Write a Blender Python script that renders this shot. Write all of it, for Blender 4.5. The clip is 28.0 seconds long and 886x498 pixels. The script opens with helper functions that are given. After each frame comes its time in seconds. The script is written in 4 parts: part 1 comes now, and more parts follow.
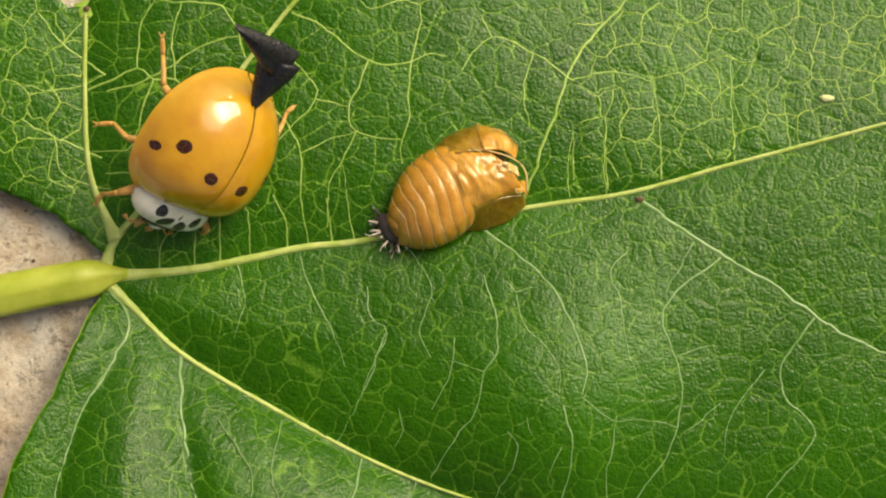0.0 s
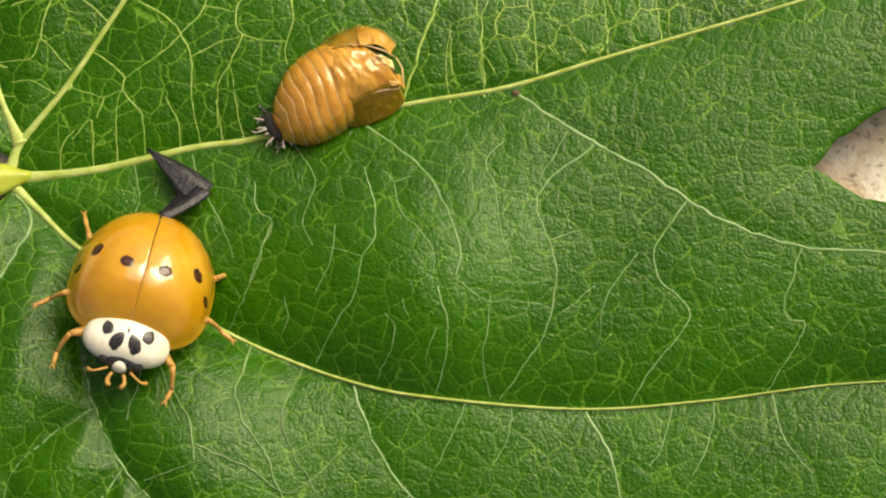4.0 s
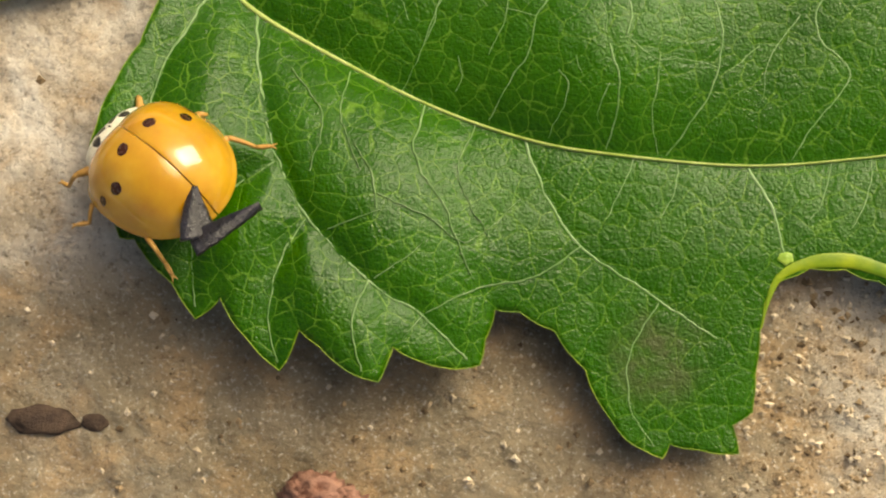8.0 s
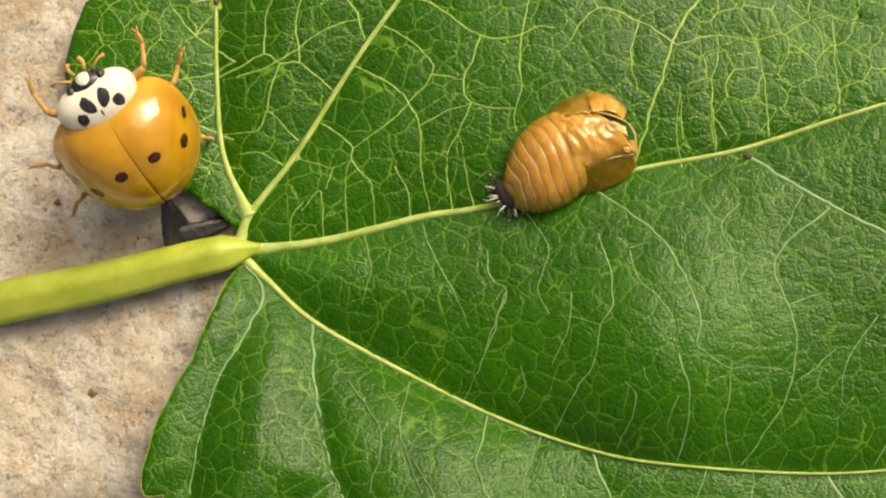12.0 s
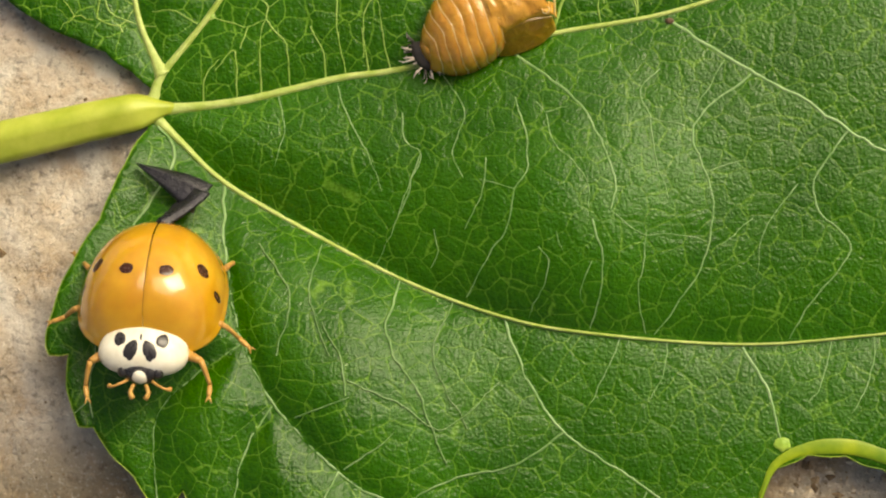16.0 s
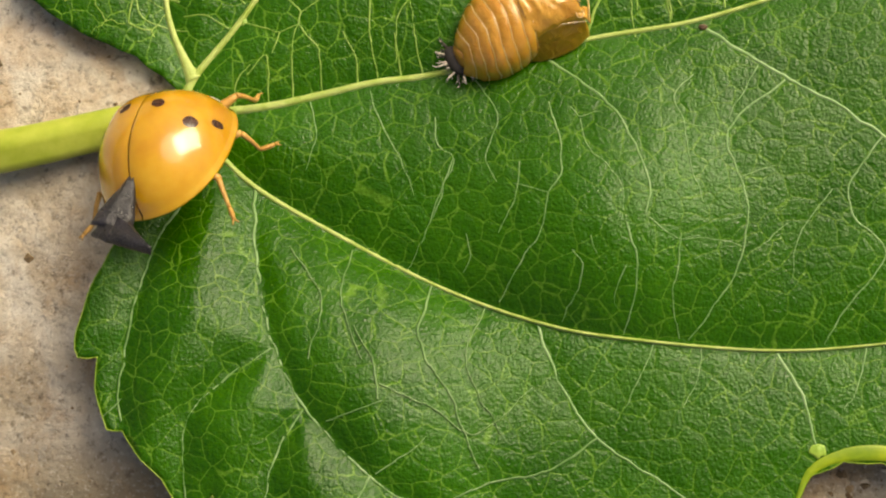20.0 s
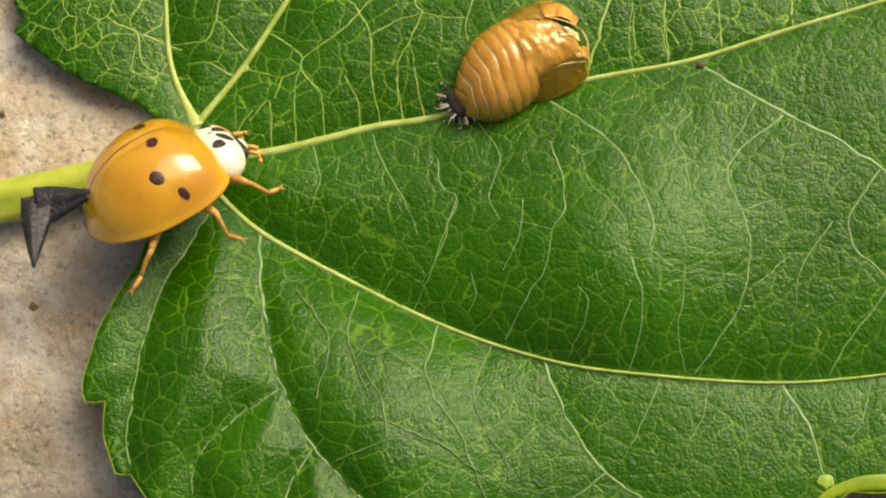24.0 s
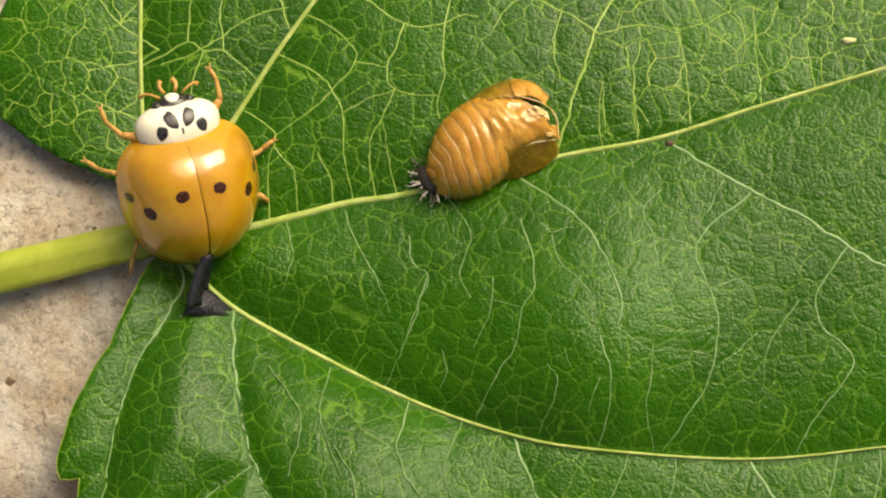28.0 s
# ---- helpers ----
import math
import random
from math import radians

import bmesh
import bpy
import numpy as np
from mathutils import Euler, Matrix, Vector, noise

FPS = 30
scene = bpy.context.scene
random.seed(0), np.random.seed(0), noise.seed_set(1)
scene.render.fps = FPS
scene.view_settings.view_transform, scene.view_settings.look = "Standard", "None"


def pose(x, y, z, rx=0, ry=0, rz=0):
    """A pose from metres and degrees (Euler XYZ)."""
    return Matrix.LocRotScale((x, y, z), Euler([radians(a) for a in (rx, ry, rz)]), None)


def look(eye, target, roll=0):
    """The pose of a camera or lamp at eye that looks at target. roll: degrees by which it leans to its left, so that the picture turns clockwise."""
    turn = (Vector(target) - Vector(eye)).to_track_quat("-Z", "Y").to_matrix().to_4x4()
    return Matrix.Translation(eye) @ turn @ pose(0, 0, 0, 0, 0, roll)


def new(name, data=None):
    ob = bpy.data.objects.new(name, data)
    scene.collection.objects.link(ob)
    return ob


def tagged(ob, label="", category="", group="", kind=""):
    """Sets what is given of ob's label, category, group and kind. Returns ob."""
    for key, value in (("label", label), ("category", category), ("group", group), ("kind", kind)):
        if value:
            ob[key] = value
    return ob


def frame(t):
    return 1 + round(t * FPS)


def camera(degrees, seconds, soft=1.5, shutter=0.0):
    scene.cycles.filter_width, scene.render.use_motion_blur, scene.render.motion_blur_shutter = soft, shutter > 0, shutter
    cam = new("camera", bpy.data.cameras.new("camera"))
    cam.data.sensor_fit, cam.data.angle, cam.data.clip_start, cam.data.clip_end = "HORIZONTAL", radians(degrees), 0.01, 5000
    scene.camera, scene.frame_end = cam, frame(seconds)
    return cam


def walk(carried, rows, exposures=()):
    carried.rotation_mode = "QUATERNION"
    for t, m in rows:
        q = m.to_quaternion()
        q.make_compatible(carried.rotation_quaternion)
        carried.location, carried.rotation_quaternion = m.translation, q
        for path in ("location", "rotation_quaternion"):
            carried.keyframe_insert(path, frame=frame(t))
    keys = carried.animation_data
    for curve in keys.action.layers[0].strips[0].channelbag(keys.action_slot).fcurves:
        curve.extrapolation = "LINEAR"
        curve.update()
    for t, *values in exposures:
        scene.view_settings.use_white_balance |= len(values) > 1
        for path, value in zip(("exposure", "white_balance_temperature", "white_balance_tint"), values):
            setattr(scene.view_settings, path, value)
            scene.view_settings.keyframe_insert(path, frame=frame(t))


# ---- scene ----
MM = 0.001
NORMAL = Vector((0, 0, 1))


def P(x, y, z, rx=0, ry=0, rz=0):
    """A pose from millimetres and degrees."""
    return pose(x * MM, y * MM, z * MM, rx, ry, rz)


# ---- camera and its way (millimetres over the leaf, which lies in the plane z = 0) ----
cam = camera(24, 28.0, soft=2.15)
walk(cam, [
    (0, P(1.34, 2.29, 88.67, 0.86, -1.21, 2.06)),
    (0.5, P(1.60, 1.68, 89.26, 0.86, -1.21, 2.13)),
    (1, P(2.00, 1.03, 89.27, 0.86, -1.21, 2.14)),
    (1.5, P(2.62, 0.33, 90.43, 0.81, -1.32, 1.46)),
    (2, P(3.23, -0.28, 90.00, 0.81, -1.32, 1.48)),
    (2.5, P(4.28, -1.72, 91.01, 0.81, -1.32, 1.44)),
    (4.5, P(16.20, -14.43, 91.13, 6.16, 5.37, 1.33)),
    (5, P(14.44, -19.69, 90.09, 6.11, 5.71, 1.56)),
    (5.5, P(15.20, -20.43, 92.97, 6.08, 5.71, 1.48)),
    (6, P(13.88, -20.47, 93.38, 5.46, 4.72, 1.50)),
    (6.5, P(11.43, -19.34, 94.49, 3.84, 3.90, 1.42)),
    (7, P(7.36, -19.15, 93.10, 3.00, 2.18, 1.45)),
    (7.5, P(6.76, -18.25, 94.02, 3.15, 2.19, 1.47)),
    (8, P(5.51, -18.22, 94.42, 3.88, 2.61, 1.48)),
    (8.5, P(5.03, -17.91, 93.05, 4.64, 3.04, 1.34)),
    (9, P(4.73, -15.15, 93.04, 5.27, 3.59, 0.97)),
    (9.5, P(4.69, -13.97, 91.66, 5.67, 3.69, 0.84)),
    (10, P(5.54, -10.57, 91.09, 5.53, 3.81, 0.64)),
    (10.5, P(6.51, -8.36, 90.63, 5.43, 4.29, 0.38)),
    (11, P(6.62, -7.72, 90.53, 5.19, 4.31, 0.35)),
    (11.5, P(6.89, -6.89, 90.69, 5.08, 4.72, 0.37)),
    (12, P(6.62, -6.00, 91.73, 5.00, 5.32, 0.25)),
    (12.5, P(6.81, -3.65, 92.15, 4.40, 5.40, 0.25)),
    (14.5, P(9.01, -6.21, 88.78, 5.91, 3.51, -0.29)),
    (15, P(9.02, -7.84, 88.45, 5.89, 3.48, -0.10)),
    (15.5, P(8.52, -8.80, 88.65, 5.86, 3.52, 0.11)),
    (16, P(10.31, -8.87, 89.61, 3.25, 5.29, 1.23)),
    (16.5, P(9.58, -13.11, 88.95, 4.89, 4.44, 1.86)),
    (17, P(11.01, -15.32, 88.47, 5.41, 4.15, 1.97)),
    (17.5, P(9.29, -16.73, 88.24, 5.90, 3.66, 1.98)),
    (18, P(10.72, -17.52, 88.14, 6.61, 5.13, 1.96)),
    (18.5, P(11.23, -17.63, 87.94, 6.87, 5.71, 2.00)),
    (19, P(9.91, -15.66, 88.72, 6.14, 5.38, 1.83)),
    (19.5, P(9.28, -13.68, 88.81, 5.76, 5.40, 1.68)),
    (20, P(8.17, -12.33, 89.00, 5.61, 4.78, 1.50)),
    (20.5, P(7.24, -10.08, 89.06, 5.22, 4.17, 1.34)),
    (21, P(6.49, -8.64, 89.56, 4.11, 3.72, 1.17)),
    (21.5, P(6.71, -7.99, 89.34, 3.58, 4.10, 0.98)),
    (23.5, P(6.32, -15.38, 89.30, 8.53, 4.19, 0.45)),
    (24, P(6.34, -15.57, 89.32, 8.63, 3.83, 0.40)),
    (24.5, P(6.95, -14.49, 89.70, 7.99, 3.85, 0.31)),
    (25, P(7.09, -12.22, 90.38, 6.53, 3.61, 0.29)),
    (25.5, P(7.89, -13.37, 90.12, 7.64, 4.15, 0.25)),
    (26, P(7.78, -14.51, 89.98, 8.44, 4.12, 0.26)),
    (26.5, P(8.16, -13.68, 89.64, 8.47, 4.05, 0.26)),
    (27, P(8.50, -13.34, 89.91, 8.66, 4.14, 0.17)),
    (27.5, P(8.23, -12.52, 89.97, 8.45, 4.07, 0.23)),
    (28, P(7.88, -12.28, 90.64, 8.57, 3.97, 0.37)),
])

# ---- light: an open bright sky, mostly through a tall window ----
world = bpy.data.worlds.new("sky")
scene.world = world
world.use_nodes = True
wn = world.node_tree.nodes
sky = wn.new("ShaderNodeTexSky")
sky.sky_type, sky.sun_disc = "NISHITA", False
sky.dust_density, sky.ozone_density = 6.0, 0.3
sky.sun_elevation, sky.sun_rotation = radians(50), radians(38)
wn["Background"].inputs["Strength"].default_value = 0.115
world.node_tree.links.new(sky.outputs["Color"], wn["Background"].inputs["Color"])

sun = new("sun", bpy.data.lights.new("sun", "SUN"))
sun.data.energy, sun.data.angle, sun.data.color = 0.85, radians(42), (1.0, 0.94, 0.80)
sun.matrix_world = look((0.16, 0.24, 0.46), (0, 0, 0))

window = new("window_light", bpy.data.lights.new("window_light", "AREA"))
window.data.shape, window.data.size, window.data.size_y = "RECTANGLE", 0.34, 0.48
window.data.energy, window.data.color = 6.2, (1.0, 0.97, 0.79)
window.matrix_world = look((0.40, 0.42, 0.45), (0, 0, 0), roll=-14)
scene.view_settings.exposure = 0.0
scene.view_settings.use_white_balance = True
scene.view_settings.white_balance_temperature = 7700


# ---- materials ----
class Mat:
    """A node material whose textures are measured in millimetres."""

    def __init__(self, name, rough=0.5, spec=0.5, **more):
        self.m = bpy.data.materials.new(name)
        self.m.use_nodes = True
        self.n, self.l = self.m.node_tree.nodes, self.m.node_tree.links
        self.b = self.n["Principled BSDF"]
        self.set(Roughness=rough, **{"Specular IOR Level": spec}, **more)
        co = self.n.new("ShaderNodeTexCoord")
        mp = self.n.new("ShaderNodeMapping")
        mp.inputs["Scale"].default_value = (1000, 1000, 1000)
        self.l.new(co.outputs["Object"], mp.inputs["Vector"])
        self.co = mp.outputs["Vector"]
        self.height = None

    def set(self, **values):
        for key, value in values.items():
            self.b.inputs[key.replace("_", " ")].default_value = value
        return self

    def noise(self, scale, detail=3.0, rough=0.55, warp=0.0):
        t = self.n.new("ShaderNodeTexNoise")
        t.inputs["Scale"].default_value, t.inputs["Detail"].default_value = scale, detail
        t.inputs["Roughness"].default_value, t.inputs["Distortion"].default_value = rough, warp
        self.l.new(self.co, t.inputs["Vector"])
        return t.outputs["Fac"]

    def cells(self, scale, feature="DISTANCE_TO_EDGE", warp=0.0):
        """A cell pattern; warp bends its lines by that many millimetres."""
        t = self.n.new("ShaderNodeTexVoronoi")
        t.feature = feature
        t.inputs["Scale"].default_value = scale
        at = self.co
        if warp:
            w = self.n.new("ShaderNodeTexNoise")
            w.inputs["Scale"].default_value, w.inputs["Detail"].default_value = scale * 1.6, 2.0
            self.l.new(self.co, w.inputs["Vector"])
            shift = self.n.new("ShaderNodeVectorMath")
            shift.operation = "MULTIPLY_ADD"
            self.l.new(w.outputs["Color"], shift.inputs[0])
            shift.inputs[1].default_value = (warp, warp, 0.0)
            self.l.new(self.co, shift.inputs[2])
            at = shift.outputs["Vector"]
        self.l.new(at, t.inputs["Vector"])
        return t.outputs["Distance"]

    def ramp(self, fac, *stops):
        r = self.n.new("ShaderNodeValToRGB")
        e = r.color_ramp.elements
        while len(e) < len(stops):
            e.new(0.5)
        for el, (at, c) in zip(e, stops):
            el.position, el.color = at, (*c, 1) if len(c) == 3 else c
        self.l.new(fac, r.inputs["Fac"])
        return r.outputs["Color"]

    def grey(self, fac, a, b, va=0.0, vb=1.0):
        return self.ramp(fac, (a, (va,) * 3), (b, (vb,) * 3))

    def mix(self, fac, a, b, mode="MIX"):
        x = self.n.new("ShaderNodeMix")
        x.data_type, x.blend_type = "RGBA", mode
        for sock, v in ((x.inputs[0], fac), (x.inputs[6], a), (x.inputs[7], b)):
            if isinstance(v, (int, float)):
                sock.default_value = v
            elif isinstance(v, tuple):
                sock.default_value = (*v, 1)
            else:
                self.l.new(v, sock)
        return x.outputs[2]

    def plug(self, name, out):
        self.l.new(out, self.b.inputs[name])
        return self

    def bump(self, height, strength, depth):
        """depth in millimetres."""
        b = self.n.new("ShaderNodeBump")
        b.inputs["Strength"].default_value, b.inputs["Distance"].default_value = strength, depth * MM
        self.l.new(height, b.inputs["Height"])
        if self.height:
            self.l.new(self.height, b.inputs["Normal"])
        self.height = b.outputs["Normal"]
        self.l.new(self.height, self.b.inputs["Normal"])
        return self


def leaf_green():
    k = Mat("leaf_green", rough=0.24, spec=0.235)
    axes = k.n.new("ShaderNodeSeparateXYZ")
    k.l.new(k.co, axes.inputs[0])
    rise = k.n.new("ShaderNodeMath")
    rise.operation = "MULTIPLY_ADD"
    k.l.new(axes.outputs["X"], rise.inputs[0])
    rise.inputs[1].default_value = -0.215
    k.l.new(axes.outputs["Y"], rise.inputs[2])
    # the net stands out more in the half above the midrib
    half = k.n.new("ShaderNodeMapRange")
    half.inputs[1].default_value, half.inputs[2].default_value = 4.2, 4.9
    half.inputs[3].default_value, half.inputs[4].default_value = 0.62, 0.95
    k.l.new(rise.outputs["Value"], half.inputs[0])
    broad = k.ramp(k.noise(0.14, 3), (0.3, (0.010, 0.064, 0.0)), (0.7, (0.021, 0.112, 0.0)))
    base = k.mix(k.grey(k.noise(7.0, 4), 0.35, 0.75, 0.0, 0.5), broad, (0.008, 0.038, 0.0))
    base = k.mix(k.grey(k.noise(0.55, 4), 0.40, 0.70, 0.0, 0.45), base, (0.025, 0.100, 0.0))
    # two orders of fine veins, broken up here and there
    mesh, web = k.cells(0.92, warp=0.35), k.cells(2.3, warp=0.18)
    fade = k.mix(1.0, k.grey(k.noise(1.2, 3), 0.32, 0.60, 0.35, 1.0), half.outputs[0], "MULTIPLY")
    base = k.mix(k.mix(1.0, k.grey(web, 0.008, 0.055, 0.60, 0.0), fade, "MULTIPLY"), base, (0.055, 0.155, 0.002))
    base = k.mix(k.mix(1.0, k.grey(mesh, 0.010, 0.030, 0.90, 0.0), fade, "MULTIPLY"), base, (0.13, 0.27, 0.025))
    specks = k.grey(k.cells(2.3, "F1"), 0.0, 0.09, 0.8, 0.0)
    base = k.mix(specks, base, (0.14, 0.27, 0.03))
    # the papery grey-brown patch in the finger lobe
    far = k.n.new("ShaderNodeVectorMath")
    far.operation = "DISTANCE"
    k.l.new(k.co, far.inputs[0])
    far.inputs[1].default_value = (10.9, -16.6, -0.8)
    span = k.n.new("ShaderNodeMapRange")
    span.inputs[1].default_value, span.inputs[2].default_value = 2.9, 1.2
    k.l.new(far.outputs["Value"], span.inputs[0])
    patch = k.mix(1.0, span.outputs[0], k.grey(k.noise(0.7, 4), 0.35, 0.6, 0.1, 0.8), "MULTIPLY")
    base = k.mix(patch, base, (0.066, 0.075, 0.030))
    k.plug("Base Color", base)
    k.plug("Roughness", k.grey(k.noise(0.30, 4), 0.38, 0.66, 0.15, 0.24))
    k.bump(k.grey(mesh, 0.0, 0.20), 0.35, 0.06)
    k.bump(k.grey(web, 0.0, 0.30), 0.30, 0.045)
    k.bump(k.noise(8.0, 2, 0.55), 1.0, 0.052)
    return k.m


def simple(name, dark, light, rough, scale=1.5, spec=0.45, bump=0.3, depth=0.03, **more):
    k = Mat(name, rough=rough, spec=spec, **more)
    f = k.noise(scale, 4)
    k.plug("Base Color", k.ramp(f, (0.3, dark), (0.7, light)))
    k.plug("Roughness", k.grey(k.noise(scale * 2.3, 3), 0.3, 0.7, max(0.03, rough - 0.07), min(1, rough + 0.08)))
    k.bump(k.noise(scale * 5, 3), bump, depth)
    return k.m


def stone():
    k = Mat("stone", rough=0.9, spec=0.2)
    axes = k.n.new("ShaderNodeSeparateXYZ")
    k.l.new(k.co, axes.inputs[0])

    def span(out, a, b):
        r = k.n.new("ShaderNodeMapRange")
        r.interpolation_type = "SMOOTHSTEP"
        r.inputs[1].default_value, r.inputs[2].default_value = a, b
        k.l.new(out, r.inputs[0])
        return r.outputs[0]

    wide = k.noise(0.085, 5, 0.6, 0.4)
    brown = k.ramp(wide, (0.30, (0.25, 0.195, 0.120)), (0.52, (0.36, 0.295, 0.200)), (0.70, (0.53, 0.455, 0.34)))
    light = k.ramp(wide, (0.30, (0.60, 0.49, 0.36)), (0.50, (0.78, 0.69, 0.56)), (0.70, (0.86, 0.81, 0.72)))
    area = k.mix(1.0, k.mix(1.0, span(axes.outputs["Y"], -16, -7), k.mix(1.0, span(axes.outputs["X"], 16, 26), span(axes.outputs["X"], -40, -70), "ADD"), "ADD"), k.grey(k.noise(0.16, 4), 0.3, 0.7, 0.6, 1.25), "MULTIPLY")
    base = k.mix(area, brown, light)
    pale = k.grey(k.noise(0.19, 6, 0.65, 0.8), 0.46, 0.60, 0.0, 0.9)
    base = k.mix(k.mix(1.0, pale, area, "MULTIPLY"), base, (0.88, 0.83, 0.74))
    rust = k.grey(k.noise(0.30, 6, 0.65, 0.5), 0.48, 0.66, 0.0, 0.65)
    base = k.mix(rust, base, (0.54, 0.36, 0.19))
    grit = k.noise(2.0, 6, 0.75)
    base = k.mix(k.grey(grit, 0.35, 0.46, 0.65, 0.0), base, (0.17, 0.115, 0.070))
    base = k.mix(k.grey(k.noise(5.0, 4, 0.65), 0.55, 0.68, 0.0, 0.5), base, (0.84, 0.79, 0.70))
    k.plug("Base Color", base)
    k.bump(k.noise(0.8, 6, 0.65), 1.0, 0.9)
    k.bump(grit, 0.8, 0.4)
    return k.m


LEAF = leaf_green()
STONE = stone()
RIB = simple("leaf_rib", (0.25, 0.35, 0.05), (0.42, 0.50, 0.16), 0.45, 1.4, 0.45, 0.7, 0.06)
SIDE_VEIN = simple("leaf_side_vein", (0.17, 0.31, 0.035), (0.33, 0.46, 0.11), 0.45, 2.0)
LOWER_VEIN = simple("leaf_lower_vein", (0.10, 0.22, 0.05), (0.25, 0.38, 0.17), 0.40, 1.1, 0.45, 0.7, 0.04)
RIM = simple("leaf_rim", (0.085, 0.19, 0.006), (0.24, 0.34, 0.02), 0.45, 0.6)
NET_VEIN = simple("leaf_net_vein", (0.14, 0.28, 0.015), (0.34, 0.47, 0.070), 0.45, 0.9)
BITE = simple("bite_tissue", (0.10, 0.20, 0.003), (0.27, 0.35, 0.008), 0.4, 0.9)
STALK = simple("leaf_stalk", (0.27, 0.34, 0.025), (0.42, 0.47, 0.07), 0.42, 0.9, Subsurface_Weight=0.15, Subsurface_Radius=(0.0006, 0.0005, 0.0002))


# ---- mesh helpers (meshes are built in millimetres) ----
UNIT = MM


def finish(name, me, material, parent=None, label="", smooth=True):
    me.materials.append(material)
    if smooth:
        me.polygons.foreach_set("use_smooth", [True] * len(me.polygons))
    ob = new(name, me)
    if parent:
        ob.parent = parent
    if label:
        ob["label"] = label
    return ob


def part(name, bm, material, parent=None, label="", smooth=True):
    """Links a bmesh as one mesh object under a thing or a part."""
    bmesh.ops.recalc_face_normals(bm, faces=bm.faces)
    bmesh.ops.scale(bm, vec=(UNIT, UNIT, UNIT), verts=bm.verts)
    me = bpy.data.meshes.new(name)
    bm.to_mesh(me)
    bm.free()
    return finish(name, me, material, parent, label, smooth)


def sheet(name, verts, faces, material, parent=None, label=""):
    me = bpy.data.meshes.new(name)
    me.from_pydata([(x * MM, y * MM, z * MM) for x, y, z in verts], [], faces)
    me.update()
    return finish(name, me, material, parent, label)


def curve(points, step=0.25):
    """A smooth line through control points, as an array of evenly spread points."""
    p = np.array(points, float)
    p = np.vstack([2 * p[0] - p[1], p, 2 * p[-1] - p[-2]])
    out = []
    for a, b, c, d in zip(p, p[1:], p[2:], p[3:]):
        n = max(2, int(np.linalg.norm(c - b) / step))
        t = np.linspace(0, 1, n, endpoint=False)[:, None]
        out.append(0.5 * (2 * b + (c - a) * t + (2 * a - 5 * b + 4 * c - d) * t**2 + (3 * b - a - 3 * c + d) * t**3))
    return np.vstack([*out, p[-2][None]])


def inside(poly, q):
    """Which of the points q lie in the polygon."""
    x, y = q[:, 0], q[:, 1]
    hit = np.zeros(len(q), bool)
    for (x0, y0), (x1, y1) in zip(poly, np.roll(poly, -1, 0)):
        if y0 != y1:
            hit ^= ((y0 > y) != (y1 > y)) & (x < (x1 - x0) * (y - y0) / (y1 - y0) + x0)
    return hit


def nearest(q, cloud, chunk=1500):
    """The distance from each point q to the nearest of a cloud."""
    out = np.empty(len(q))
    for i in range(0, len(q), chunk):
        d = q[i:i + chunk, None] - cloud[None]
        out[i:i + chunk] = np.sqrt((d * d).sum(-1).min(1))
    return out


# ---- the leaf: margin, veins and surface ----
LOWER_MARGIN = [(-11.3, 1.1), (-12.0, -0.6), (-12.85, -3.0), (-13.85, -4.9), (-14.55, -6.8), (-14.82, -8.5), (-14.68, -8.9), (-13.85, -8.82),
                (-13.9, -10.2), (-13.35, -11.9), (-12.7, -11.9), (-10.9, -13.9), (-9.8, -15.45), (-8.7, -14.5), (-7.55, -16.2), (-6.0, -17.65)]
TOOTHED_MARGIN = [(-5.14, -15.8), (-4.2, -16.55), (-2.9, -17.6), (-1.56, -18.05), (-0.97, -16.45), (0.1, -17.05), (1.65, -17.4), (2.85, -17.15),
                  (3.1, -16.0), (3.47, -14.65), (4.6, -14.75), (6.15, -15.5), (7.6, -17.25), (8.5, -19.05), (9.55, -20.35), (11.2, -21.15)]
BITTEN_MARGIN = [(11.5, -20.5), (12.8, -20.75), (14.6, -20.85), (14.3, -19.55), (15.2, -18.95), (15.25, -17.3), (15.45, -15.3), (15.6, -14.05),
                 (16.2, -13.05), (17.6, -12.4), (19.2, -12.45), (20.7, -12.95), (22.2, -13.6), (24.2, -14.6), (26.6, -15.9)]
FAR_MARGIN = [(33, -18), (41, -12.5), (49, -5.5), (43, -1.5), (34, 0.2), (26.7, 1.6), (25.45, 2.35), (24.55, 2.9), (25.6, 4.2), (26.75, 5.0),
              (32, 8.5), (41, 13), (52, 18), (44, 23), (34, 25.5), (22, 26.5), (10, 26), (-1, 25), (-8, 22), (-11.2, 18), (-11.85, 14.8)]
UPPER_MARGIN = [(-12.0, 14.0), (-12.45, 13.5), (-13.2, 13.4), (-14.4, 14.4), (-16.6, 14.3), (-18.4, 13.4), (-19.25, 10.5), (-19.1, 9.2),
                (-18.67, 8.43), (-19.1, 7.9), (-17.9, 6.95), (-16.2, 5.8), (-14.6, 5.1), (-13.3, 4.55), (-12.1, 3.7), (-11.1, 2.9)]
MARGIN = np.array(LOWER_MARGIN + TOOTHED_MARGIN + BITTEN_MARGIN + FAR_MARGIN + UPPER_MARGIN)


